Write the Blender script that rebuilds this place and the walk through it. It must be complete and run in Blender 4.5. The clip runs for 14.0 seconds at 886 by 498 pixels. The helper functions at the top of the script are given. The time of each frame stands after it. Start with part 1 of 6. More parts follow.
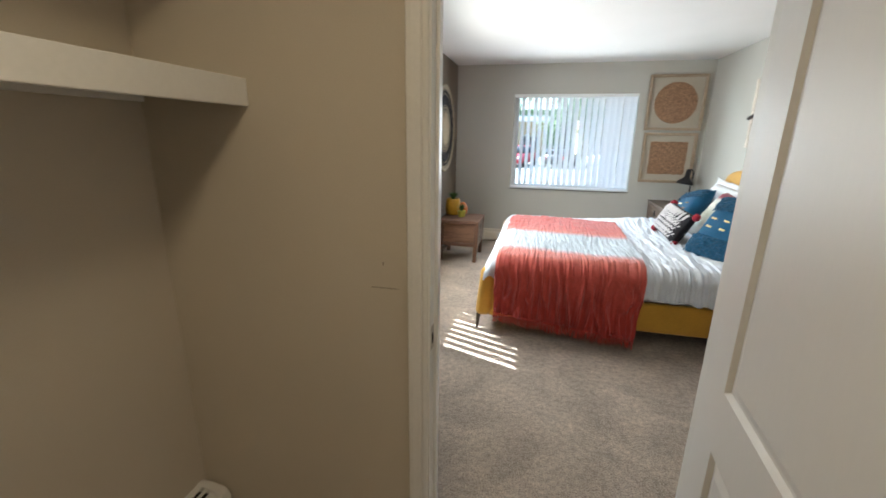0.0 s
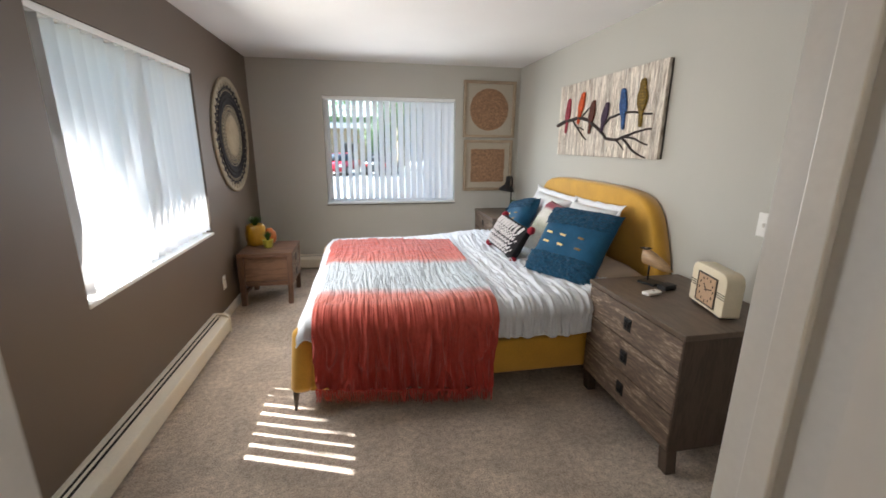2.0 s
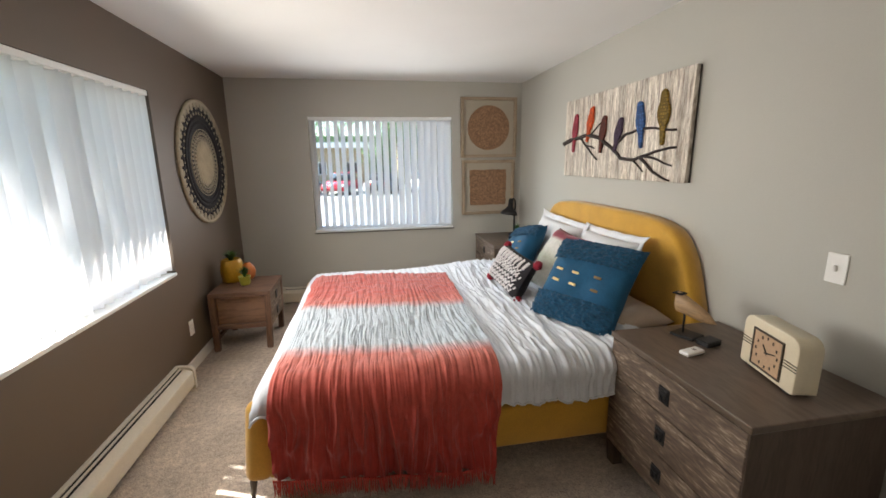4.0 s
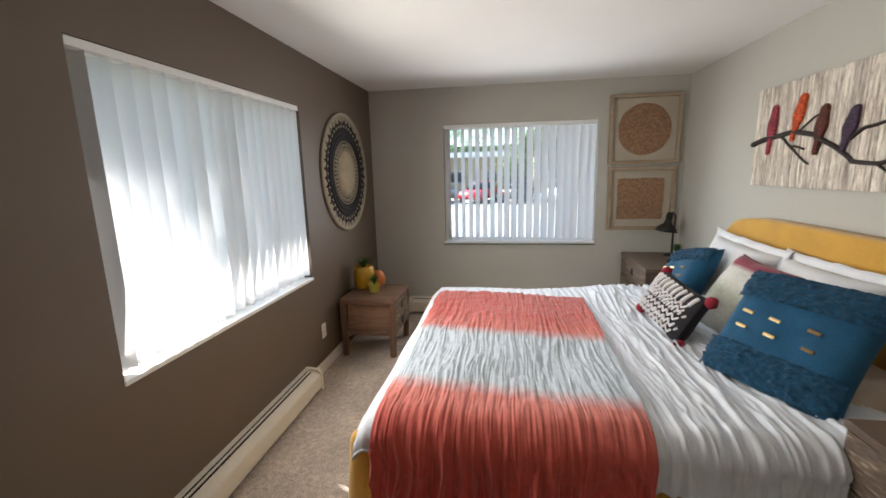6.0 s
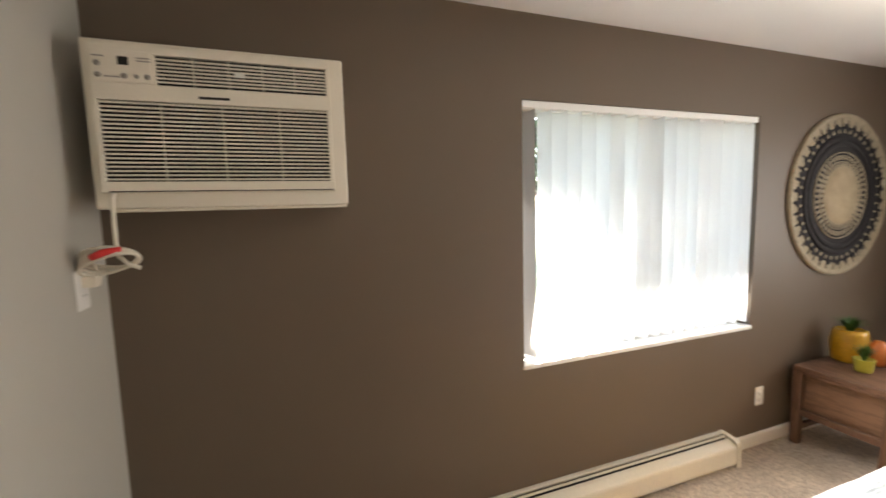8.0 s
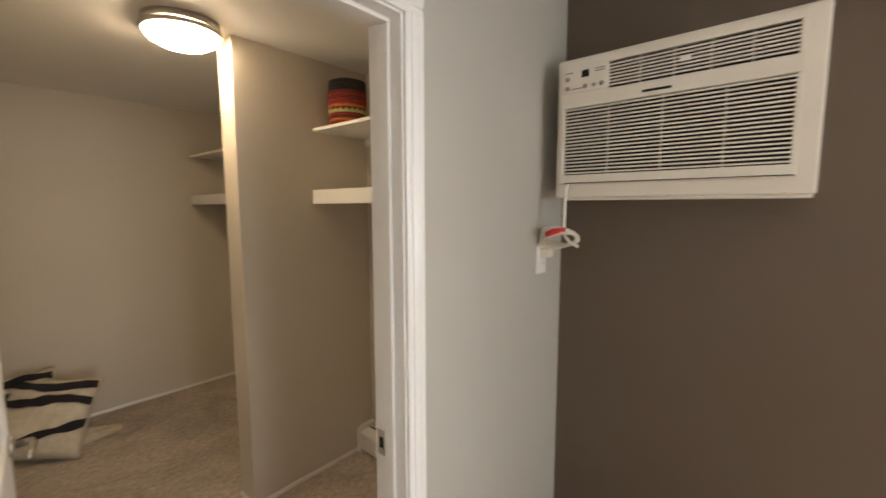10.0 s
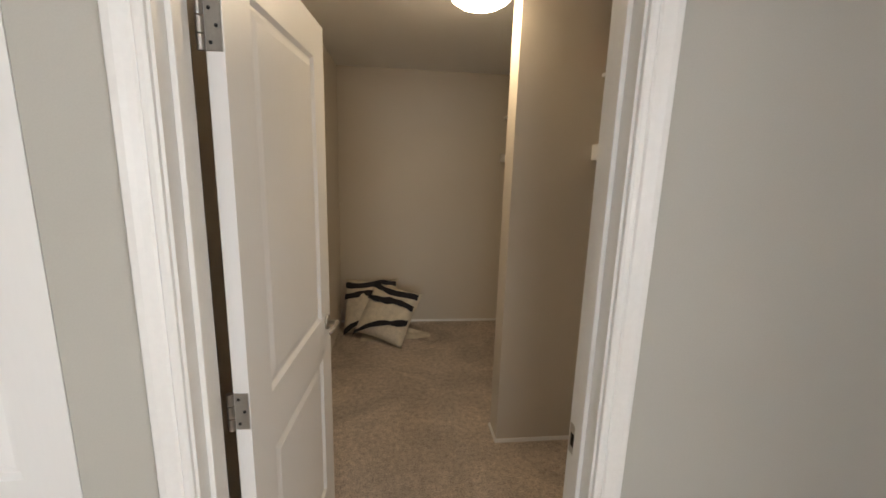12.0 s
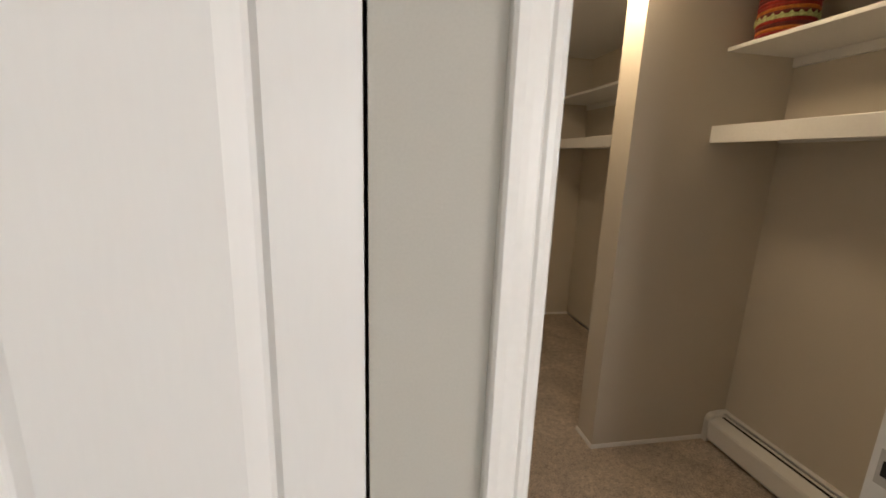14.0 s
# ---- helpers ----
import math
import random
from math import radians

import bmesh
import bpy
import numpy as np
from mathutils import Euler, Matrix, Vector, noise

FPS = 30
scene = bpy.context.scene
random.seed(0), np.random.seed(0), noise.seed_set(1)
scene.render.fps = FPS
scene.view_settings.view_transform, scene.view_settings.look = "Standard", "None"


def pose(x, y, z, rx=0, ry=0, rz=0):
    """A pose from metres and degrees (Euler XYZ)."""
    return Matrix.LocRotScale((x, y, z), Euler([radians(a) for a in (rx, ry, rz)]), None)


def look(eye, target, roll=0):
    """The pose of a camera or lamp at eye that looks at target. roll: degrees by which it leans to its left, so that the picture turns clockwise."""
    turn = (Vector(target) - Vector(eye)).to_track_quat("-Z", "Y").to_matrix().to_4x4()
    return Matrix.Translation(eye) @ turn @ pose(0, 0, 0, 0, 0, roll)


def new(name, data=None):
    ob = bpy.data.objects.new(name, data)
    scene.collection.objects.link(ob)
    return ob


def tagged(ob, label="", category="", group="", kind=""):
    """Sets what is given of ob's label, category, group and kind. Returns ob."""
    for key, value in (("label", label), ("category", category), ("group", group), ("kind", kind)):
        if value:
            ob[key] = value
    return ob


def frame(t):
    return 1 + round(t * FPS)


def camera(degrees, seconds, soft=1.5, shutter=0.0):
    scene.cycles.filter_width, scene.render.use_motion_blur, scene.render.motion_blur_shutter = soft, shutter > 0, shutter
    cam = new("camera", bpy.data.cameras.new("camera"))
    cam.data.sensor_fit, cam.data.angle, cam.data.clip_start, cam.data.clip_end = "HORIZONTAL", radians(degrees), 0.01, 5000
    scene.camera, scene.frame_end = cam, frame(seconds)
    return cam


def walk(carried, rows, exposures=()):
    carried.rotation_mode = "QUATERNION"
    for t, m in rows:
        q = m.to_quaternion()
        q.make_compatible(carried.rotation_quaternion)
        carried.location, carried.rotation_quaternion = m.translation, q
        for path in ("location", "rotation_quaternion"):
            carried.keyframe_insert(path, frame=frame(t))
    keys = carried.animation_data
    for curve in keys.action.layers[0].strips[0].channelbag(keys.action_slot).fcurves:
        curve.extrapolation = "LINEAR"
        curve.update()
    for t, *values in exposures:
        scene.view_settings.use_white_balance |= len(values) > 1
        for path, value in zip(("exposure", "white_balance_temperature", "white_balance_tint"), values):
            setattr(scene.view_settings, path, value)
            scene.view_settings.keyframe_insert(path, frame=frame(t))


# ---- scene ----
# ---- camera and walk ----
cam = camera(94.4, 14.0, soft=1.6, shutter=0.30)
PATH = [
    (0, (1.227, -1.218, 1.508), (0.79, 0.658, 0.973), 0.8),
    (0.5, (1.145, -1.007, 1.529), (1.007, 0.916, 0.997), 0.4),
    (1, (1.158, -0.805, 1.518), (1.219, 1.129, 1.013), 0.1),
    (1.5, (1.249, -0.575, 1.553), (1.45, 1.352, 1.057), 0.2),
    (2, (1.262, -0.398, 1.522), (1.621, 1.506, 1.026), 0.4),
    (2.2, (1.295, -0.349, 1.524), (1.698, 1.545, 1.025), 0.5),
    (4.3, (1.429, 0.054, 1.576), (1.725, 1.994, 1.193), -1.5),
    (4.5, (1.421, 0.063, 1.558), (1.606, 2.021, 1.197), -1.6),
    (5, (1.423, 0.08, 1.588), (1.348, 2.045, 1.224), -2.1),
    (5.5, (1.465, 0.159, 1.569), (1.231, 2.11, 1.198), -1.9),
    (6, (1.463, 0.348, 1.572), (1.163, 2.29, 1.203), -1.4),
    (6.5, (1.471, 0.49, 1.58), (0.912, 2.378, 1.232), -1.3),
    (7, (1.519, 0.598, 1.585), (0.446, 2.258, 1.282), -0.5),
    (7.5, (1.612, 0.638, 1.569), (0.025, 1.83, 1.325), -0.9),
    (8, (1.688, 0.608, 1.575), (-0.184, 1.283, 1.376), -1.6),
    (8.5, (1.812, 0.639, 1.571), (-0.165, 0.884, 1.396), -1.7),
    (9, (1.811, 0.741, 1.574), (-0.165, 0.476, 1.407), -1.0),
    (9.2, (1.792, 0.772, 1.573), (-0.141, 0.288, 1.403), -0.9),
    (11.3, (1.407, 0.718, 1.539), (0.897, -1.187, 1.21), 1.0),
    (11.5, (1.374, 0.719, 1.531), (0.964, -1.207, 1.184), 1.1),
    (12, (1.357, 0.731, 1.531), (1.128, -1.216, 1.134), 1.7),
    (12.5, (1.434, 0.712, 1.509), (1.293, -1.233, 1.064), 2.2),
    (13, (1.64, 0.66, 1.498), (1.545, -1.278, 1.012), 2.4),
    (13.5, (1.816, 0.553, 1.492), (1.672, -1.375, 0.98), 2.0),
    (14, (1.935, 0.433, 1.47), (1.583, -1.487, 1.039), 2.0),
]
walk(cam, [(t, look(eye, target, roll)) for t, eye, target, roll in PATH],
     exposures=[(0.0, 2.82, 5750, 4), (1.0, 2.7, 5950, 7), (2.0, 2.44, 6150, 10), (4.5, 2.34, 6400, 10), (5.5, 2.32, 6400, 10), (6.0, 2.2, 6300, 10), (7.0, 2.2, 6350, 10),
                (7.5, 2.58, 6550, 10), (8.0, 3.0, 6800, 10), (8.5, 3.15, 6800, 10), (9.0, 3.33, 6700, 10), (9.5, 3.3, 6550, 10), (11.3, 3.05, 6150, 9), (12.5, 2.92, 6200, 9), (14.0, 2.87, 6350, 10)])

# ---- world, sun ----
SUN_AZ, SUN_EL = 160.0, 51.0  # the sun stands west, a little north, over the window wall
world = bpy.data.worlds.new("sky")
scene.world = world
world.use_nodes = True
wn = world.node_tree.nodes
sky = wn.new("ShaderNodeTexSky")
sky.sky_type = "NISHITA"
sky.sun_disc = False
sky.sun_elevation = radians(SUN_EL)
sky.sun_rotation = radians(90 - SUN_AZ)
wn["Background"].inputs["Strength"].default_value = 0.15
world.node_tree.links.new(sky.outputs[0], wn["Background"].inputs["Color"])

sun = new("sun", bpy.data.lights.new("sun", "SUN"))
sun.data.energy = 5.0
sun.data.angle = radians(0.5)
sun.data.color = (1.0, 0.95, 0.88)
sun_dir = Vector((math.cos(radians(SUN_AZ)) * math.cos(radians(SUN_EL)),
                  math.sin(radians(SUN_AZ)) * math.cos(radians(SUN_EL)), math.sin(radians(SUN_EL))))
sun.matrix_world = look(sun_dir * 40, (0, 0, 0))

# daylight from the blind that fills the west window opening
day = new("window_daylight", bpy.data.lights.new("window_daylight", "AREA"))
day.data.shape, day.data.size, day.data.size_y = "RECTANGLE", 1.56, 1.10
day.data.energy, day.data.color, day.data.spread = 7.6, (1.0, 0.92, 0.82), radians(156)
day.matrix_world = look((0.045, 2.423, 1.42), (1.045, 2.423, 1.245))

# daylight from the half-open blind in the north window opening
north = new("north_window_daylight", bpy.data.lights.new("north_window_daylight", "AREA"))
north.data.shape, north.data.size, north.data.size_y = "RECTANGLE", 1.5, 1.12
north.data.energy, north.data.color, north.data.spread = 4.2, (1.0, 0.985, 0.955), radians(150)
north.matrix_world = look((1.595, 4.780, 1.43), (1.595, 3.780, 1.33))


# ---- materials ----
def link(nt, a, b):
    nt.links.new(a, b)


def material(name, base, rough=0.6, vary=0.12, scale=6.0, fine=120.0, bump=0.15, dist=0.002,
             metal=0.0, stretch=(1, 1, 1), second=None, sheen=0.0, spec=0.5, amount=0.5, random_tone=0.0):
    """A principled surface whose colour varies at two scales, with fine relief."""
    m = bpy.data.materials.new(name)
    m.use_nodes = True
    nt = m.node_tree
    n = nt.nodes
    p = n["Principled BSDF"]
    co = n.new("ShaderNodeTexCoord")
    mp = n.new("ShaderNodeMapping")
    mp.inputs["Scale"].default_value = stretch
    link(nt, co.outputs["Object"], mp.inputs["Vector"])
    big = n.new("ShaderNodeTexNoise")
    big.inputs["Scale"].default_value = scale
    big.inputs["Detail"].default_value = 4
    small = n.new("ShaderNodeTexNoise")
    small.inputs["Scale"].default_value = fine
    small.inputs["Detail"].default_value = 3
    for t in (big, small):
        link(nt, mp.outputs[0], t.inputs["Vector"])
    mixf = n.new("ShaderNodeMix")
    mixf.inputs["Factor"].default_value = amount
    link(nt, big.outputs["Fac"], mixf.inputs["A"])
    link(nt, small.outputs["Fac"], mixf.inputs["B"])
    ramp = n.new("ShaderNodeValToRGB")
    second = second or tuple(c * (1 - vary) for c in base)
    light = tuple(min(1, c * (1 + vary * 0.6)) for c in base)
    ramp.color_ramp.elements[0].position = 0.36
    ramp.color_ramp.elements[0].color = (*second, 1)
    ramp.color_ramp.elements[1].position = 0.64
    ramp.color_ramp.elements[1].color = (*light, 1)
    link(nt, mixf.outputs["Result"], ramp.inputs["Fac"])
    colour = ramp.outputs["Color"]
    if random_tone:
        info = n.new("ShaderNodeObjectInfo")
        hsv = n.new("ShaderNodeHueSaturation")
        rng = n.new("ShaderNodeMapRange")
        rng.inputs["To Min"].default_value, rng.inputs["To Max"].default_value = 1 - random_tone, 1 + random_tone
        link(nt, info.outputs["Random"], rng.inputs["Value"])
        link(nt, rng.outputs[0], hsv.inputs["Value"])
        link(nt, colour, hsv.inputs["Color"])
        colour = hsv.outputs[0]
    link(nt, colour, p.inputs["Base Color"])
    p.inputs["Roughness"].default_value = rough
    p.inputs["Metallic"].default_value = metal
    p.inputs["Specular IOR Level"].default_value = spec
    if sheen:
        p.inputs["Sheen Weight"].default_value = sheen
        p.inputs["Sheen Roughness"].default_value = 0.5
    if bump:
        b = n.new("ShaderNodeBump")
        b.inputs["Strength"].default_value = bump
        b.inputs["Distance"].default_value = dist
        link(nt, small.outputs["Fac"], b.inputs["Height"])
        link(nt, b.outputs[0], p.inputs["Normal"])
    return m


def banded(name, stops, axis, lo, hi, rough=0.9, wobble=0.03, fine=60.0, bump=0.4, stretch=(1, 1, 1), slant=0.0):
    """Dyed cloth: colours follow one axis of the object from lo to hi, with an uneven edge."""
    m = material(name, stops[0][1], rough, bump=bump, fine=fine, dist=0.003, stretch=stretch)
    nt = m.node_tree
    n = nt.nodes
    p = n["Principled BSDF"]
    co = n.new("ShaderNodeTexCoord")
    sep = n.new("ShaderNodeSeparateXYZ")
    link(nt, co.outputs["Object"], sep.inputs[0])
    noi = n.new("ShaderNodeTexNoise")
    noi.inputs["Scale"].default_value = 14
    link(nt, co.outputs["Object"], noi.inputs["Vector"])
    add = n.new("ShaderNodeMath")
    add.operation = "MULTIPLY_ADD"
    add.inputs[1].default_value = wobble
    link(nt, noi.outputs["Fac"], add.inputs[0])
    along = sep.outputs["XYZ".index(axis[0])]
    if len(axis) == 2:
        both = n.new("ShaderNodeMath")
        link(nt, along, both.inputs[0])
        link(nt, sep.outputs["XYZ".index(axis[1])], both.inputs[1])
        along = both.outputs[0]
    if slant:
        lean = n.new("ShaderNodeMath")
        lean.operation = "MULTIPLY_ADD"
        lean.inputs[1].default_value = slant
        link(nt, sep.outputs["X"], lean.inputs[0])
        link(nt, along, lean.inputs[2])
        along = lean.outputs[0]
    link(nt, along, add.inputs[2])
    rng = n.new("ShaderNodeMapRange")
    rng.inputs["From Min"].default_value, rng.inputs["From Max"].default_value = lo, hi
    link(nt, add.outputs[0], rng.inputs["Value"])
    ramp = n.new("ShaderNodeValToRGB")
    while len(ramp.color_ramp.elements) < len(stops):
        ramp.color_ramp.elements.new(0.5)
    for e, (pos, col) in zip(ramp.color_ramp.elements, stops):
        e.position, e.color = (pos - lo) / (hi - lo), (*col, 1)
    link(nt, rng.outputs[0], ramp.inputs["Fac"])
    mul = n.new("ShaderNodeMix")
    mul.data_type, mul.blend_type = "RGBA", "MULTIPLY"
    mul.inputs["Factor"].default_value = 0.35
    small = n.new("ShaderNodeTexNoise")
    small.inputs["Scale"].default_value = 45
    link(nt, co.outputs["Object"], small.inputs["Vector"])
    link(nt, ramp.outputs[0], mul.inputs["A"])
    link(nt, small.outputs["Fac"], mul.inputs["B"])
    link(nt, mul.outputs["Result"], p.inputs["Base Color"])
    p.inputs["Sheen Weight"].default_value = 0.2
    return m


def translucent(name, base, share=0.5, rough=0.6):
    """Thin white vinyl that lets some light through."""
    m = bpy.data.materials.new(name)
    m.use_nodes = True
    nt = m.node_tree
    n = nt.nodes
    p = n["Principled BSDF"]
    p.inputs["Base Color"].default_value = (*base, 1)
    p.inputs["Roughness"].default_value = rough
    t = n.new("ShaderNodeBsdfTranslucent")
    co = n.new("ShaderNodeTexCoord")
    noi = n.new("ShaderNodeTexNoise")
    noi.inputs["Scale"].default_value = 220
    link(nt, co.outputs["Object"], noi.inputs["Vector"])
    bump = n.new("ShaderNodeBump")
    bump.inputs["Strength"].default_value = 0.1
    bump.inputs["Distance"].default_value = 0.001
    link(nt, noi.outputs["Fac"], bump.inputs["Height"])
    link(nt, bump.outputs[0], p.inputs["Normal"])
    t.inputs["Color"].default_value = (*base, 1)
    mix = n.new("ShaderNodeMixShader")
    mix.inputs[0].default_value = share
    link(nt, p.outputs[0], mix.inputs[1])
    link(nt, t.outputs[0], mix.inputs[2])
    link(nt, mix.outputs[0], n["Material Output"].inputs["Surface"])
    return m


def glass(name):
    m = bpy.data.materials.new(name)
    m.use_nodes = True
    nt = m.node_tree
    n = nt.nodes
    clear = n.new("ShaderNodeBsdfTransparent")
    clear.inputs[0].default_value = (0.94, 0.97, 0.96, 1)
    gloss = n.new("ShaderNodeBsdfGlossy")
    gloss.inputs["Roughness"].default_value = 0.02
    lw = n.new("ShaderNodeLayerWeight")
    lw.inputs[0].default_value = 0.5
    power = n.new("ShaderNodeMath")
    power.operation = "POWER"
    power.inputs[1].default_value = 4.0
    weight = n.new("ShaderNodeMath")
    weight.operation = "MULTIPLY_ADD"
    weight.inputs[1].default_value, weight.inputs[2].default_value = 0.5, 0.035
    mix = n.new("ShaderNodeMixShader")
    link(nt, lw.outputs["Facing"], power.inputs[0])
    link(nt, power.outputs[0], weight.inputs[0])
    link(nt, weight.outputs[0], mix.inputs[0])
    link(nt, clear.outputs[0], mix.inputs[1])
    link(nt, gloss.outputs[0], mix.inputs[2])
    link(nt, mix.outputs[0], n["Material Output"].inputs["Surface"])
    return m


def wood(name, base, dark, along="Y", scale=1.0, rough=0.6, pale=None, sharp=0.0):
    """Straight to cathedral grain along one axis of the object."""
    m = bpy.data.materials.new(name)
    m.use_nodes = True
    nt = m.node_tree
    n = nt.nodes
    p = n["Principled BSDF"]
    co = n.new("ShaderNodeTexCoord")
    info = n.new("ShaderNodeObjectInfo")
    shift = n.new("ShaderNodeVectorMath")
    shift.operation = "MULTIPLY_ADD"
    comb = n.new("ShaderNodeCombineXYZ")
    for i in range(3):
        link(nt, info.outputs["Random"], comb.inputs[i])
    shift.inputs[1].default_value = (3.1, 2.3, 5.7)
    link(nt, comb.outputs[0], shift.inputs[0])
    link(nt, co.outputs["Object"], shift.inputs[2])
    mp = n.new("ShaderNodeMapping")
    s = [9 * scale, 9 * scale, 9 * scale]
    s["XYZ".index(along)] = 1.4 * scale
    mp.inputs["Scale"].default_value = s
    link(nt, shift.outputs[0], mp.inputs["Vector"])
    noi = n.new("ShaderNodeTexNoise")
    noi.inputs["Scale"].default_value = 1.6
    noi.inputs["Detail"].default_value = 3
    noi.inputs["Distortion"].default_value = 0.6
    link(nt, mp.outputs[0], noi.inputs["Vector"])
    rings = n.new("ShaderNodeMath")
    rings.operation = "MULTIPLY"
    rings.inputs[1].default_value = 24
    link(nt, noi.outputs["Fac"], rings.inputs[0])
    sine = n.new("ShaderNodeMath")
    sine.operation = "SINE"
    link(nt, rings.outputs[0], sine.inputs[0])
    fine = n.new("ShaderNodeTexNoise")
    fine.inputs["Scale"].default_value = 14
    fine.inputs["Detail"].default_value = 4
    link(nt, mp.outputs[0], fine.inputs["Vector"])
    add = n.new("ShaderNodeMath")
    add.operation = "MULTIPLY_ADD"
    add.inputs[1].default_value = 0.15
    link(nt, sine.outputs[0], add.inputs[0])
    link(nt, fine.outputs["Fac"], add.inputs[2])
    ramp = n.new("ShaderNodeValToRGB")
    ramp.color_ramp.elements[0].position, ramp.color_ramp.elements[0].color = 0.28, (*dark, 1)
    ramp.color_ramp.elements[1].position, ramp.color_ramp.elements[1].color = 0.62, (*base, 1)
    if pale:
        e = ramp.color_ramp.elements.new(0.77)
        e.color = (*pale, 1)
    link(nt, add.outputs[0], ramp.inputs["Fac"])
    link(nt, ramp.outputs[0], p.inputs["Base Color"])
    p.inputs["Roughness"].default_value = rough
    b = n.new("ShaderNodeBump")
    b.inputs["Strength"].default_value = 0.25
    b.inputs["Distance"].default_value = 0.002
    link(nt, add.outputs[0], b.inputs["Height"])
    link(nt, b.outputs[0], p.inputs["Normal"])
    return m


def emitter(name, colour, strength):
    m = bpy.data.materials.new(name)
    m.use_nodes = True
    p = m.node_tree.nodes["Principled BSDF"]
    p.inputs["Base Color"].default_value = (0.9, 0.9, 0.88, 1)
    p.inputs["Emission Color"].default_value = (*colour, 1)
    p.inputs["Emission Strength"].default_value = strength
    return m


def carpet_material():
    """Cut pile: clumps of about a centimetre over broad trodden and brushed areas."""
    m = material("carpet", (0.63, 0.535, 0.44), 0.95, vary=0.26, scale=34, fine=120, bump=1.0, dist=0.02,
                 second=(0.345, 0.278, 0.225), sheen=0.15, amount=0.58)
    nt = m.node_tree
    n = nt.nodes
    p = n["Principled BSDF"]
    src = p.inputs["Base Color"].links[0].from_socket
    co = n.new("ShaderNodeTexCoord")
    wide = n.new("ShaderNodeTexNoise")
    wide.inputs["Scale"].default_value = 2.6
    wide.inputs["Detail"].default_value = 5
    wide.inputs["Distortion"].default_value = 1.2
    link(nt, co.outputs["Object"], wide.inputs["Vector"])
    rng = n.new("ShaderNodeMapRange")
    rng.inputs["From Min"].default_value, rng.inputs["From Max"].default_value = 0.35, 0.65
    rng.inputs["To Min"].default_value, rng.inputs["To Max"].default_value = 0.82, 1.15
    link(nt, wide.outputs["Fac"], rng.inputs["Value"])
    hsv = n.new("ShaderNodeHueSaturation")
    link(nt, rng.outputs[0], hsv.inputs["Value"])
    link(nt, src, hsv.inputs["Color"])
    link(nt, hsv.outputs[0], p.inputs["Base Color"])
    return m


M_GREIGE = material("greige_wall_paint", (0.467, 0.453, 0.407), 0.75, vary=0.04, scale=1.5, fine=300, bump=0.12, dist=0.001)
M_DARK = material("dark_taupe_wall_paint", (0.125, 0.092, 0.065), 0.5, vary=0.06, scale=1.5, fine=300, bump=0.12, dist=0.001)
M_CLOSET = material("closet_wall_paint", (0.605, 0.55, 0.465), 0.7, vary=0.05, scale=1.2, fine=260, bump=0.15, dist=0.001)
M_CEIL = material("ceiling_paint", (0.80, 0.79, 0.77), 0.85, vary=0.03, scale=2, fine=180, bump=0.2, dist=0.002)
M_TRIM = material("white_gloss_paint", (0.80, 0.79, 0.765), 0.35, vary=0.03, scale=3, fine=90, bump=0.06, dist=0.001)
M_DOOR = material("white_door_paint", (0.79, 0.78, 0.765), 0.4, vary=0.012, scale=2, fine=140, bump=0.04, dist=0.001, stretch=(1, 1, 0.15))
M_CARPET = carpet_material()
M_SLAT = translucent("white_vinyl_slat", (0.78, 0.79, 0.81), 0.040)
M_VINYL = material("white_vinyl", (0.82, 0.83, 0.82), 0.35, vary=0.03, bump=0.0)
M_GLASS = glass("window_glass")
M_HEATER = material("cream_enamel", (0.74, 0.69, 0.58), 0.4, vary=0.06, scale=4, fine=80, bump=0.05, dist=0.001)
# near black: for black parts and for shade painted into shallow openings
M_SLOT = material("dark_slot", (0.008, 0.0075, 0.007), 0.8, vary=0.2, bump=0)
M_MUSTARD = material("mustard_velvet", (0.57, 0.305, 0.027), 0.85, vary=0.16, scale=5, fine=180, bump=0.25, dist=0.002, sheen=0.35)
M_DUVET = material("white_gauze", (0.68, 0.71, 0.755), 0.9, vary=0.07, scale=12, fine=150, bump=0.35, dist=0.003, stretch=(1, 0.2, 1))
M_SHEET = material("white_linen", (0.74, 0.745, 0.76), 0.9, vary=0.06, scale=10, fine=200, bump=0.25, dist=0.002)
M_DRESSER = wood("grey_brown_weathered_oak", (0.16, 0.113, 0.080), (0.085, 0.059, 0.042), "Y", 1.3, 0.6, pale=(0.32, 0.255, 0.195))
# sides, back, bottom and legs: about half the tone of the drawer fronts
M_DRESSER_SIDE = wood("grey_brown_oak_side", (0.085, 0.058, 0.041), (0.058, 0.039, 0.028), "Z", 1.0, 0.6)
M_NIGHT = wood("reddish_brown_oak", (0.155, 0.082, 0.050), (0.095, 0.05, 0.031), "X", 1.2, 0.55)
M_BLACK = material("black_metal", (0.02, 0.02, 0.022), 0.45, vary=0.2, bump=0.05, metal=0.4)
M_STEEL = material("satin_nickel", (0.55, 0.53, 0.50), 0.3, vary=0.08, scale=20, fine=200, bump=0.05, dist=0.0005, metal=1.0)
M_BRASS_LEG = material("dark_bronze_leg", (0.10, 0.08, 0.06), 0.4, vary=0.1, bump=0.03, metal=0.7)
M_PLASTIC = material("ivory_plastic", (0.76, 0.71, 0.61), 0.45, vary=0.04, scale=6, fine=150, bump=0.05, dist=0.0005)
M_WHITE = material("white_plastic", (0.82, 0.81, 0.78), 0.4, vary=0.03, bump=0.0)
M_RED = material("red_tape", (0.70, 0.03, 0.03), 0.5, vary=0.1, bump=0)
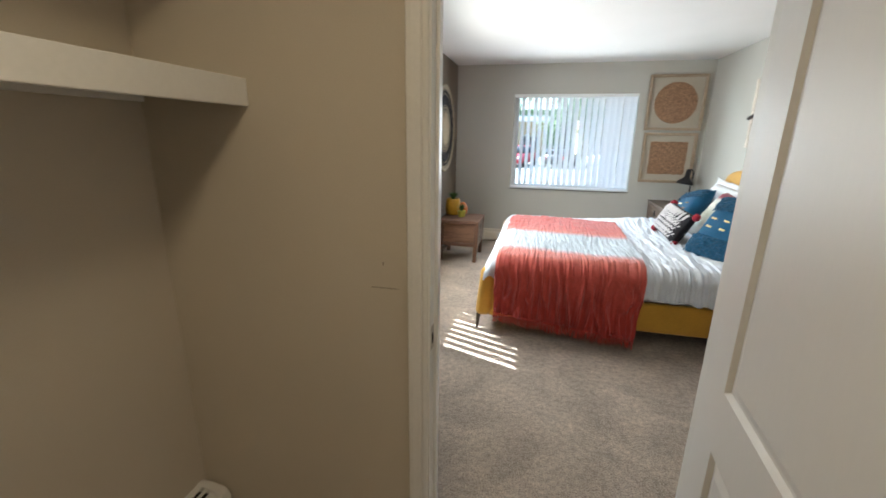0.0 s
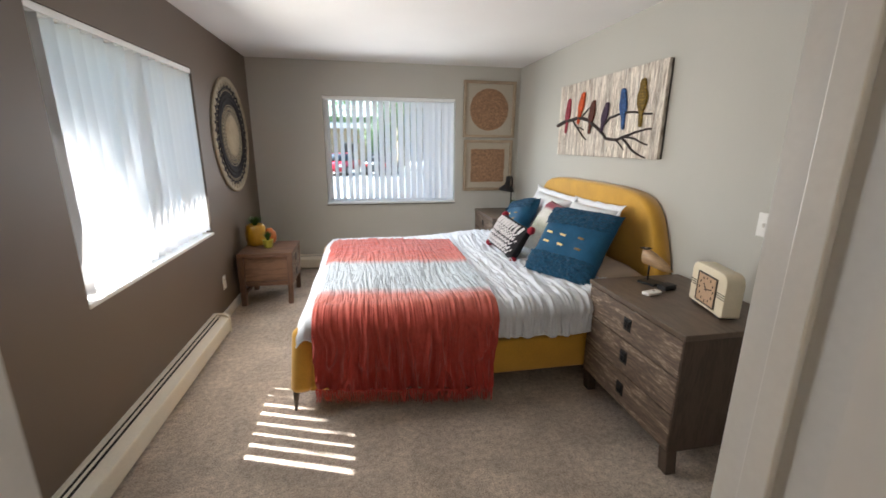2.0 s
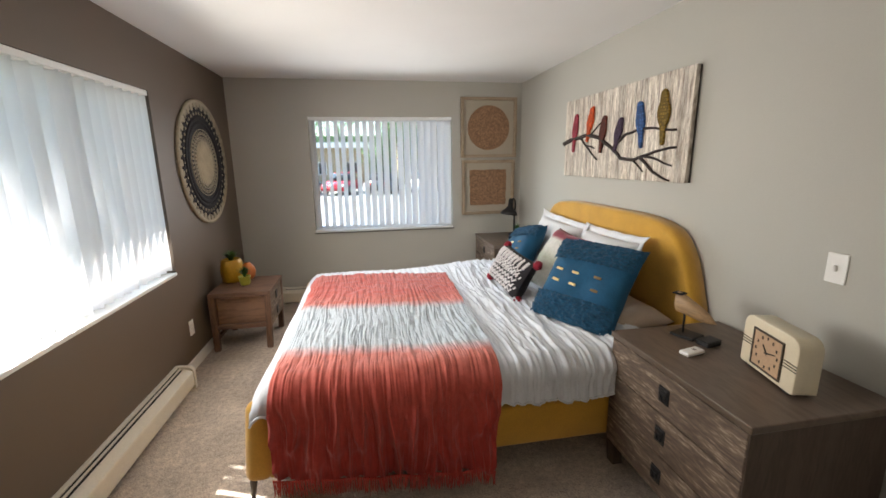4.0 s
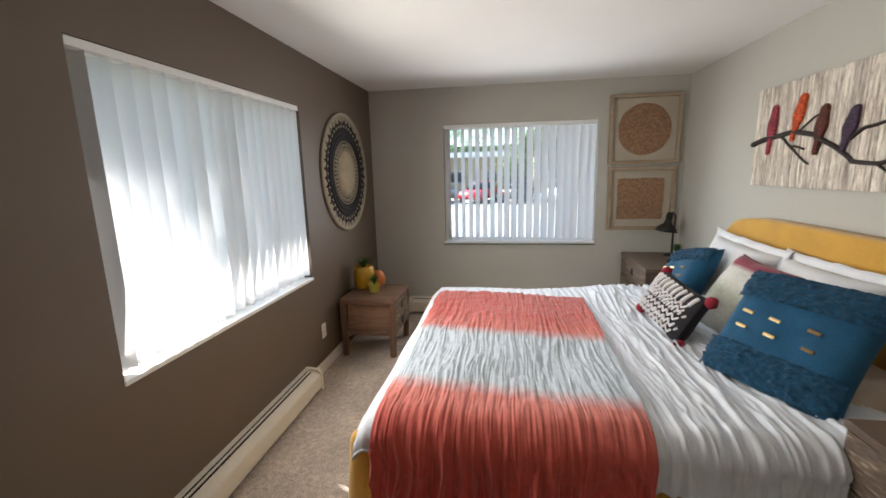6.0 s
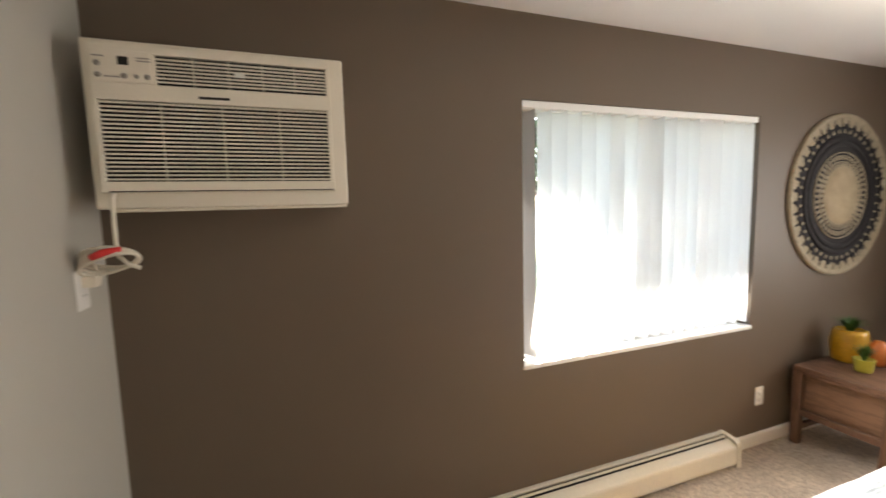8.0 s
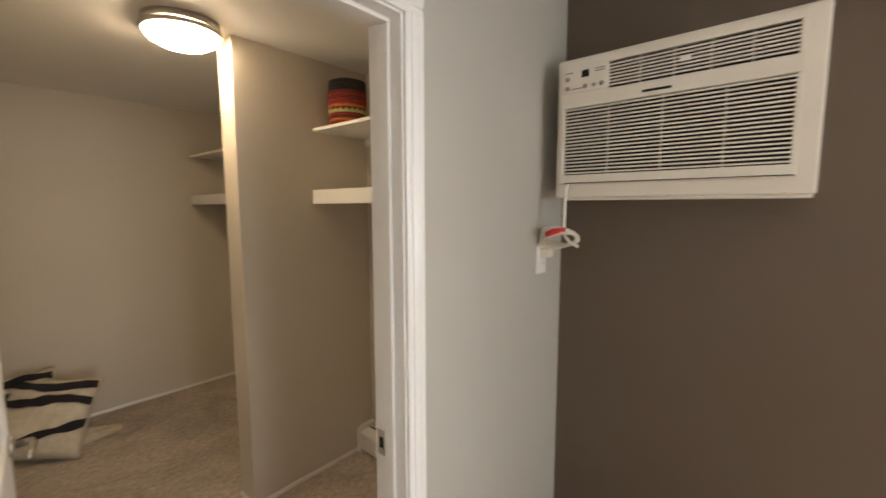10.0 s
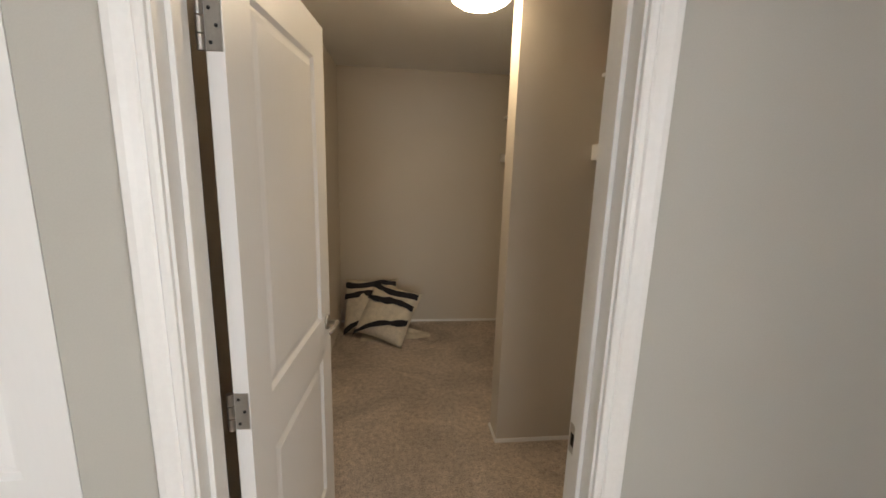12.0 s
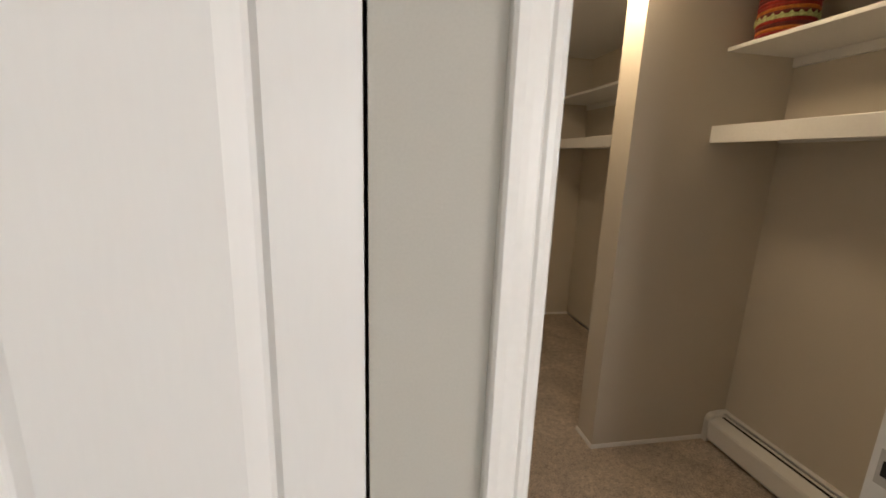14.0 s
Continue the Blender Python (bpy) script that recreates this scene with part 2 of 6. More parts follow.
M_BLUE = material("teal_blue_cotton", (0.006, 0.076, 0.160), 0.9, vary=0.22, scale=9, fine=120, bump=0.5, dist=0.004, sheen=0.06)
M_BLUE_TUFT = material("teal_blue_tufted_pile", (0.005, 0.058, 0.120), 0.95, vary=0.42, scale=30, fine=110, bump=0.8, dist=0.008, sheen=0.08)
M_GOLD = material("gold_thread", (0.78, 0.60, 0.30), 0.4, vary=0.2, scale=40, fine=300, bump=0.2, dist=0.001, metal=0.8)
M_DULL_GOLD = material("dull_gold_thread", (0.22, 0.14, 0.06), 0.6, vary=0.2, scale=40, fine=300, bump=0.2, dist=0.001, metal=0.3)
M_CREAM = material("cream_wool", (0.68, 0.61, 0.48), 0.95, vary=0.2, scale=20, fine=140, bump=0.8, dist=0.006)
M_INK = material("black_yarn", (0.018, 0.016, 0.02), 0.9, vary=0.3, scale=30, fine=160, bump=0.5, dist=0.003)
M_CRIMSON = material("crimson_yarn", (0.30, 0.012, 0.03), 0.9, vary=0.4, scale=40, fine=160, bump=0.9, dist=0.006)
M_BARK = material("dark_brown_twig", (0.022, 0.012, 0.009), 0.75, vary=0.4, scale=30, fine=160, bump=0.5, dist=0.002)
M_FRAME = wood("pale_oak_frame", (0.36, 0.28, 0.195), (0.28, 0.21, 0.14), "X", 1.6, 0.55)
M_MAT = material("ivory_mat_board", (0.42, 0.37, 0.295), 0.9, vary=0.04, scale=6, fine=200, bump=0.1, dist=0.0006)
def checked(name, col, scale=52, high=1.5, low=0.55):
    """Felt or pulp worked in a small lattice of lighter and darker spots."""
    m = material(name, col, 0.9, vary=0.45, scale=40, fine=120, bump=0.6, dist=0.003)
    nt = m.node_tree
    n = nt.nodes
    p = n["Principled BSDF"]
    src = p.inputs["Base Color"].links[0].from_socket
    co = n.new("ShaderNodeTexCoord")
    vor = n.new("ShaderNodeTexVoronoi")
    vor.inputs["Scale"].default_value = scale
    vor.inputs["Randomness"].default_value = 0.35
    link(nt, co.outputs["Object"], vor.inputs["Vector"])
    rng = n.new("ShaderNodeMapRange")
    rng.inputs["From Min"].default_value, rng.inputs["From Max"].default_value = 0.25, 0.55
    rng.inputs["To Min"].default_value, rng.inputs["To Max"].default_value = high, low
    link(nt, vor.outputs["Distance"], rng.inputs["Value"])
    mul = n.new("ShaderNodeMix")
    mul.data_type, mul.blend_type = "RGBA", "MULTIPLY"
    mul.inputs["Factor"].default_value = 1.0
    link(nt, src, mul.inputs["A"])
    link(nt, rng.outputs[0], mul.inputs["B"])
    link(nt, mul.outputs["Result"], p.inputs["Base Color"])
    return m


M_PAPER = checked("brown_pulp_paper", (0.31, 0.178, 0.100), 70, 1.2, 0.75)
M_LEAF = material("green_leaf", (0.045, 0.12, 0.02), 0.55, vary=0.4, scale=20, fine=80, bump=0.1, dist=0.001)
# dark grey for the shadow line painted below the north sill
M_SILL_SHADE = material("painted_sill_shade", (0.12, 0.115, 0.105), 0.6, vary=0.1, bump=0.05)


# ---- mesh tools ----
def mesh_of(name, bm, mat, smooth=False):
    me = bpy.data.meshes.new(name)
    bmesh.ops.recalc_face_normals(bm, faces=bm.faces)
    bm.to_mesh(me)
    bm.free()
    if smooth:
        for p in me.polygons:
            p.use_smooth = True
    me.materials.append(mat)
    return me


def part(name, bm, mat, parent=None, label="", smooth=False):
    """Links a bmesh as one mesh object, under a thing or a part when one is given."""
    ob = new(name, mesh_of(name, bm, mat, smooth))
    if parent is not None:
        ob.parent = parent
    if label:
        tagged(ob, label)
    return ob


def structure(name, bm, mat, label, category, smooth=False):
    return tagged(part(name, bm, mat, None, "", smooth), label, category, kind="structure")


def thing(name, label, category, m=None, group=""):
    ob = new(name)
    ob.empty_display_size = 0.1
    if m is not None:
        ob.matrix_world = m
    return tagged(ob, label, category, group)


def box(x0, y0, z0, x1, y1, z1, r=0.0, seg=2, bm=None):
    """A box between two corners, with rounded edges of radius r."""
    own = bmesh.new()
    bmesh.ops.create_cube(own, size=1)
    for v in own.verts:
        v.co = Vector(((x0 + x1) / 2 + v.co.x * (x1 - x0), (y0 + y1) / 2 + v.co.y * (y1 - y0), (z0 + z1) / 2 + v.co.z * (z1 - z0)))
    if r:
        bmesh.ops.bevel(own, geom=own.edges[:], offset=r, segments=seg, affect="EDGES", profile=0.5)
    return join(bm, own)


def join(bm, own):
    if bm is None:
        return own
    tmp = bpy.data.meshes.new("tmp")
    own.to_mesh(tmp)
    own.free()
    bm.from_mesh(tmp)
    bpy.data.meshes.remove(tmp)
    return bm


def moved(bm, m):
    bmesh.ops.transform(bm, matrix=m, verts=bm.verts)
    return bm


def lathe(profile, n=32, bm=None):
    """A turned body round z from (radius, height) pairs."""
    own = bmesh.new()
    rings = []
    for r, z in profile:
        if r < 1e-5:
            rings.append([own.verts.new((0, 0, z))])
        else:
            rings.append([own.verts.new((r * math.cos(2 * math.pi * i / n), r * math.sin(2 * math.pi * i / n), z)) for i in range(n)])
    for a, b in zip(rings, rings[1:]):
        for i in range(n):
            j = (i + 1) % n
            q = [a[i % len(a)], a[j % len(a)], b[j % len(b)], b[i % len(b)]]
            q = list(dict.fromkeys(q))
            if len(q) > 2:
                own.faces.new(q)
    return join(bm, own)


def tube(points, radius, n=8, bm=None):
    """A round bar through points; radius is a number or one per point."""
    own = bmesh.new()
    pts = [Vector(p) for p in points]
    rad = radius if isinstance(radius, (list, tuple)) else [radius] * len(pts)
    rings = []
    side = None
    for i, p in enumerate(pts):
        d = (pts[min(i + 1, len(pts) - 1)] - pts[max(i - 1, 0)]).normalized()
        if side is None:
            side = d.orthogonal().normalized()
        side = (side - d * side.dot(d)).normalized()
        up = d.cross(side)
        rings.append([own.verts.new(p + rad[i] * (math.cos(2 * math.pi * k / n) * side + math.sin(2 * math.pi * k / n) * up)) for k in range(n)])
    for a, b in zip(rings, rings[1:]):
        for k in range(n):
            own.faces.new((a[k], a[(k + 1) % n], b[(k + 1) % n], b[k]))
    own.faces.new(rings[0][::-1])
    own.faces.new(rings[-1])
    return join(bm, own)


def prism(outline, depth, r=0.0, bm=None):
    """A plate in the xy plane from an outline, depth thick along z."""
    own = bmesh.new()
    f = own.faces.new([own.verts.new((x, y, 0)) for x, y in outline])
    ext = bmesh.ops.extrude_face_region(own, geom=[f])
    bmesh.ops.translate(own, vec=(0, 0, depth), verts=[v for v in ext["geom"] if isinstance(v, bmesh.types.BMVert)])
    if r:
        own.edges.ensure_lookup_table()
        top = [e for e in own.edges if all(abs(v.co.z - depth) < 1e-6 for v in e.verts)]
        bmesh.ops.bevel(own, geom=top, offset=r, segments=3, affect="EDGES", profile=0.5)
    return join(bm, own)


def grid_mesh(nu, nv, fn):
    """A sheet of nu by nv cells whose points fn(u, v) gives for u, v in 0..1."""
    own = bmesh.new()
    vs = [[own.verts.new(fn(i / nu, j / nv)) for j in range(nv + 1)] for i in range(nu + 1)]
    for i in range(nu):
        for j in range(nv):
            own.faces.new((vs[i][j], vs[i + 1][j], vs[i + 1][j + 1], vs[i][j + 1]))
    return own


def wall_with_hole(axis, at, thick, lo, hi, z0, z1, holes):
    """Wall boxes round rectangular holes (a0, a1, b0, b1). The wall runs along the other horizontal axis."""
    bm = bmesh.new()
    cuts = sorted({lo, hi, *[v for h in holes for v in h[:2]]})
    for a, b in zip(cuts, cuts[1:]):
        spans = [(h[2], h[3]) for h in holes if h[0] <= a + 1e-6 and h[1] >= b - 1e-6]
        z = z0
        pieces = []
        for s0, s1 in sorted(spans):
            if s0 > z:
                pieces.append((z, s0))
            z = s1
        if z < z1:
            pieces.append((z, z1))
        for p0, p1 in pieces:
            if axis == "x":
                box(at, a, p0, at + thick, b, p1, bm=bm)
            else:
                box(a, at, p0, b, at + thick, p1, bm=bm)
    bmesh.ops.remove_doubles(bm, verts=bm.verts, dist=1e-5)
    # inner faces shared by two boxes go
    bm.verts.index_update()
    seen = {}
    for f in bm.faces:
        seen.setdefault(frozenset(v.index for v in f.verts), []).append(f)
    bmesh.ops.delete(bm, geom=[f for fs in seen.values() if len(fs) > 1 for f in fs], context="FACES_ONLY")
    return bm


# ---- structure ----
W, L, H, CH = 3.225, 4.825, 2.44, 2.36      # bedroom width, length, height; closet height
EXT, PAR = 0.17, 0.115                     # outer and inner wall thickness
W1 = (1.62, 3.226, 0.79, 2.06)             # west window: y, z
W2 = (0.80, 2.39, 0.80, 2.06)              # north window: x, z
DO = (0.934, 1.730, 2.03)                  # closet doorway: x, top
BF = (1.936, 2.914, 2.03)                  # bifold opening
CB, CE = -3.15, 1.88                       # closet back and east faces
SY = (-1.44, -1.288)                       # stub wall in the closet

structure("floor", box(-EXT, CB - 0.1, -0.12, W + 0.1, L + EXT, 0.0), M_CARPET, "brownish grey cut-pile carpet over the whole floor", "carpet")
structure("ceiling", box(-EXT, 0.0, H, W + 0.1, L + EXT, H + 0.1), M_CEIL, "white painted flat bedroom ceiling", "ceiling")
structure("ceiling_closet", box(0.0, CB, CH, CE, -PAR, CH + 0.1), M_CEIL, "white painted flat closet ceiling", "ceiling")
structure("wall_west", wall_with_hole("x", -EXT, EXT, 0.0, L + EXT, 0.0, H, [W1]), M_DARK, "dark taupe painted accent wall with a window", "wall")
structure("wall_north", wall_with_hole("y", L, EXT, 0.0, W + 0.1, 0.0, H, [W2]), M_GREIGE, "greige painted wall with a window", "wall")
structure("wall_east", box(W, CB - 0.1, 0.0, W + 0.1, L, H), M_GREIGE, "greige painted wall behind the headboard", "wall")
structure("wall_south", wall_with_hole("y", -PAR, PAR, 0.0, W, 0.0, H, [(DO[0] - 0.012, DO[1] + 0.012, 0.0, DO[2] + 0.012), (BF[0], BF[1], 0.0, BF[2])]),
          M_GREIGE, "greige painted wall with the closet doorways", "wall")
structure("wall_closet_west", box(-EXT, CB - 0.1, 0.0, 0.0, 0.0, H), M_CLOSET, "warm white painted closet wall", "wall")
structure("wall_closet_south", box(0.0, CB - 0.1, 0.0, W, CB, H), M_CLOSET, "warm white painted back wall of the closet", "wall")
structure("wall_closet_east", box(CE, CB, 0.0, CE + 0.055, -PAR, H), M_CLOSET, "warm white painted closet side wall", "wall")
structure("wall_closet_stub", box(0.0, SY[0], 0.0, 0.785, SY[1], CH), M_CLOSET, "short painted stub wall between closet bays", "wall")
structure("wall_bifold_back", box(CE + 0.055, -0.75, 0.0, W, -0.70, H), M_CLOSET, "painted back wall of the shallow closet", "wall")
# closet side of the doorway wall
structure("wall_closet_north", box(0.0, -PAR - 0.004, 0.0, DO[0] - 0.06, -PAR, CH), M_CLOSET, "warm white painted inside of the doorway wall", "wall")


def board(length, height=0.082, thick=0.013):
    """Baseboard along +x from the origin, its back in the plane y = 0, with an eased top edge."""
    own = bmesh.new()
    prof = [(0, 0), (-thick, 0), (-thick, height - 0.014), (-thick * 0.75, height - 0.005), (-thick * 0.4, height), (0, height)]
    a = [own.verts.new((0, y, z)) for y, z in prof]
    b = [own.verts.new((length, y, z)) for y, z in prof]
    for i in range(len(prof)):
        j = (i + 1) % len(prof)
        own.faces.new((a[i], a[j], b[j], b[i]))
    own.faces.new(a[::-1])
    own.faces.new(b)
    return own


BASE = "white painted wood baseboard along the wall"
for m, ln in ((pose(0, 3.012, 0, 0, 0, 90), L - 3.012), (pose(2.36, L, 0), W - 2.36), (pose(W, L, 0, 0, 0, -90), L),
              (pose(0.865, 0, 0, 0, 0, 180), 0.865), (pose(1.939, 0, 0, 0, 0, 180), 0.14), (pose(W, 0, 0, 0, 0, 180), W - BF[1])):
    structure("baseboard", moved(board(ln), m), M_TRIM, BASE, "baseboard")
for m, ln in ((pose(0.790, SY[1], 0, 0, 0, 180), 0.70), (pose(0.785, SY[0] - 0.005, 0, 0, 0, 90), SY[1] - SY[0] + 0.01), (pose(CE, CB, 0, 0, 0, 180), CE),
              (pose(0, CB, 0, 0, 0, 90) @ Matrix.Diagonal((1, -1, 1, 1)), SY[0] - CB)):
    structure("baseboard", moved(board(ln, 0.022, 0.008), m), M_TRIM, "low white painted floor strip in the closet", "baseboard")


def casing_run(length, w=0.060, t=0.018):
    """Door casing along +z from the origin: colonial profile, inner edge at x = 0, outer at x = w, face towards +y."""
    own = bmesh.new()
    prof = [(0, 0), (0, 0.009), (0.006, 0.012), (0.014, 0.0125), (0.018, 0.009), (0.022, 0.0125), (0.034, 0.015), (0.044, t), (w - 0.004, t), (w, t - 0.005), (w, 0)]
    a = [own.verts.new((x, y, 0)) for x, y in prof]
    b = [own.verts.new((x, y, length)) for x, y in prof]
    for i in range(len(prof)):
        j = (i + 1) % len(prof)
        own.faces.new((a[i], a[j], b[j], b[i]))
    own.faces.new(a[::-1])
    own.faces.new(b)
    return own


def casing_set(x0, x1, top, y, face, lift=0.006):
    """Three casings round an opening on the plane y; face +1 looks to +y, -1 to -y."""
    bm = bmesh.new()
    flip = Matrix.Diagonal((1, face, 1, 1))
    mir = Matrix.Diagonal((-1, 1, 1, 1))
    for m in (Matrix.Translation((x1 + lift, y, 0)) @ flip, Matrix.Translation((x0 - lift, y, 0)) @ flip @ mir):
        join(bm, moved(casing_run(top + lift), m))
    head = moved(casing_run(x1 - x0 + 2 * lift + 0.12), Matrix.Rotation(radians(-90), 4, "Y"))
    head = moved(head, Matrix.Translation((x1 + lift + 0.06, y, top + lift)) @ flip)
    join(bm, head)
    return bm


structure("trim_doorway", casing_set(DO[0], DO[1], DO[2], 0.0, 1), M_TRIM, "white painted moulded casing round the closet doorway", "door casing")
structure("trim_doorway_inside", casing_set(DO[0], DO[1], DO[2], -PAR - 0.004, -1), M_TRIM, "white painted moulded casing inside the closet", "door casing")
jb = bmesh.new()
box(DO[0] - 0.012, -PAR - 0.004, 0, DO[0], 0.0, DO[2], bm=jb)
box(DO[1], -PAR - 0.004, 0, DO[1] + 0.012, 0.0, DO[2], bm=jb)
box(DO[0] - 0.012, -PAR - 0.004, DO[2], DO[1] + 0.012, 0.0, DO[2] + 0.012, bm=jb)
box(DO[0], -0.072, 0, DO[0] + 0.011, -0.038, DO[2] - 0.011, 0.002, bm=jb)
box(DO[1] - 0.011, -0.072, 0, DO[1], -0.038, DO[2] - 0.011, 0.002, bm=jb)
box(DO[0], -0.072, DO[2] - 0.011, DO[1], -0.038, DO[2], 0.002, bm=jb)
structure("trim_jamb", jb, M_TRIM, "white painted door jamb with stops", "door jamb")
strike = thing("strike_plate", "satin nickel strike plate on the white door jamb", "strike plate")
sp = box(DO[0], -0.112, 0.862, DO[0] + 0.002, -0.078, 0.938, 0.0008, 1)
part("plate", sp, M_STEEL, strike)
part("latch_hole", box(DO[0] + 0.002, -0.104, 0.883, DO[0] + 0.0028, -0.088, 0.916, 0.0003, 1), M_SLOT, strike, "dark latch hole")


scuff = bmesh.new()
for k in range(9):
    box(0.748 + 0.010 * k, -PAR - 0.0046, 1.0555 + 0.0008 * (k % 3), 0.757 + 0.010 * k, -PAR - 0.0041, 1.0590 + 0.0006 * (k % 2), bm=scuff)
box(0.786, -PAR - 0.0046, 1.128, 0.790, -PAR - 0.0041, 1.140, bm=scuff)
structure("trim_scuff", scuff, material("grey_scuff", (0.30, 0.26, 0.21), 0.8, vary=0.3, scale=60, bump=0), "thin grey scuff on the closet paint", "scuff mark")


# ---- windows ----
def window(name, axis, lo, hi, z0, z1, at, label, stile=True):
    """A vinyl slider set deep in its opening: frame, meeting stile, two panes and a sill. Built in local x along the wall, y outwards."""
    w = hi - lo
    m = Matrix.Translation((lo, at, 0)) if axis == "y" else pose(at, lo, 0, 0, 0, 90)
    root = thing(name, label, "window", m)
    root["kind"] = "structure"
    fr = bmesh.new()
    y0, y1, t = 0.09, 0.15, 0.045
    for b in ((0.0, z0, t, z1), (w - t, z0, w, z1), (t, z0, w - t, z0 + t), (t, z1 - t, w - t, z1), (w / 2 - 0.018, z0 + t, w / 2 + 0.018, z1 - t))[:5 if stile else 4]:
        box(b[0], y0, b[1], b[2], y1, b[3], 0.004, 1, fr)
    part("window_frame", fr, M_VINYL, root, "white vinyl slider frame")
    for a, b in ((t, w / 2 - 0.018), (w / 2 + 0.018, w - t)) if stile else ((t, w - t),):
        g = part("pane", box(a, 0.118, z0 + t, b, 0.124, z1 - t), M_GLASS, root, "clear glass pane")
        g.visible_shadow = False
    part("window_sill", box(-0.004, -0.008, z0 - 0.012, w + 0.004, 0.09, z0 + 0.010, 0.004, 2), M_TRIM, root, "thin painted sill")
    if not stile:
        # dark strip stands in for the shadow on the underside of the sill
        part("sill_shade_strip", box(-0.012, -0.026, z0 - 0.022, w + 0.012, -0.001, z0 - 0.0125, 0.003, 1), M_SILL_SHADE, root, "dark strip painting the shade under the sill")
    return root


window("window_1", "x", W1[0], W1[1], W1[2], W1[3], 0.0, "white vinyl slider window in the dark wall")
window("window_2", "y", W2[0], W2[1], W2[2], W2[3], L, "white vinyl picture window in the greige wall", False)


def blind(name_label, m, w, z0, z1, n, turn, turn_end, spread, rnd, first):
    """Vertical blind: valance and headrail, and n curved vinyl slats turned about their own height."""
    root = thing("vertical_blind", name_label, "window blind", m)
    part("valance", box(0.004, 0.004, z1 - 0.036, w - 0.004, 0.012, z1 - 0.002, 0.002, 1), M_VINYL, root, "white vinyl valance strip")
    part("headrail", box(0.01, 0.022, z1 - 0.04, w - 0.01, 0.062, z1 - 0.004, 0.003, 1), M_VINYL, root, "white headrail")
    bottom, top = z0 + 0.022, z1 - 0.036
    own = bmesh.new()
    k = 6
    sw = 0.089
    cols = [[own.verts.new((sw * (i / k - 0.5), 0.006 * (1 - (2 * i / k - 1) ** 2), z)) for z in (bottom, top)] for i in range(k + 1)]
    for i in range(k):
        own.faces.new((cols[i][0], cols[i + 1][0], cols[i + 1][1], cols[i][1]))
    me = mesh_of("slat", own, M_SLAT, True)
    for i in range(n):
        x = first + (w - 0.05 - first) * i / (n - 1)
        s = new("slat", me)
        s.parent = root
        s.matrix_basis = Matrix.Translation((x + rnd.uniform(-0.005, 0.005), 0.045, 0)) @ pose(0, 0, 0, 0, 0, turn + (turn_end - turn) * i / (n - 1) + rnd.uniform(-spread, spread))
    return root


rnd = random.Random(7)
blind("white vertical slat blind drawn closed over the bright window", pose(0, W1[0], 0, 0, 0, 90), W1[1] - W1[0], W1[2] + 0.012, W1[3], 18, -66, -62, 7, rnd, 0.058)
blind("white vertical slat blind half open to the car park", Matrix.Translation((W2[0], L, 0)), W2[1] - W2[0], W2[2] + 0.012, W2[3], 20, -60, -38, 3, rnd, 0.05)


# ---- doors ----
def raised_panel(x0, z0, x1, z1, y, out, bm):
    """A moulded panel: a sloped groove round a flat field, on the face y; out is +1 or -1 along y."""
    rings = [(0.0, 0.0), (0.010, -0.0105), (0.017, -0.0105), (0.040, -0.003)]
    loops = []
    for inset, d in rings:
        loops.append([bm.verts.new((x, y + out * d, z)) for x, z in
                      ((x0 + inset, z0 + inset), (x1 - inset, z0 + inset), (x1 - inset, z1 - inset), (x0 + inset, z1 - inset))])
    for a, b in zip(loops, loops[1:]):
        for i in range(4):
            bm.faces.new((a[i], a[(i + 1) % 4], b[(i + 1) % 4], b[i]))
    bm.faces.new(loops[-1])


def panel_leaf(w, h, t, panels):
    """A door leaf from the origin along +x, t thick towards +y, with moulded panels on both faces."""
    bm = bmesh.new()
    xs = sorted({0.0, w, *[v for p in panels for v in (p[0], p[2])]})
    zs = sorted({0.0, h, *[v for p in panels for v in (p[1], p[3])]})
    inside = {(p[0], p[1]) for p in panels}
    for y, out in ((0.0, -1), (t, 1)):
        for a, b in zip(xs, xs[1:]):
            for c, d in zip(zs, zs[1:]):
                if (a, c) in inside:
                    raised_panel(a, c, b, d, y, out, bm)
                else:
                    bm.faces.new([bm.verts.new(p) for p in ((a, y, c), (b, y, c), (b, y, d), (a, y, d))])
    for q in (((0, 0, 0), (0, t, 0), (0, t, h), (0, 0, h)), ((w, 0, 0), (w, t, 0), (w, t, h), (w, 0, h)),
              ((0, 0, 0), (w, 0, 0), (w, t, 0), (0, t, 0)), ((0, 0, h), (w, 0, h), (w, t, h), (0, t, h))):
        bm.faces.new([bm.verts.new(p) for p in q])
    bmesh.ops.remove_doubles(bm, verts=bm.verts, dist=1e-5)
    return bm


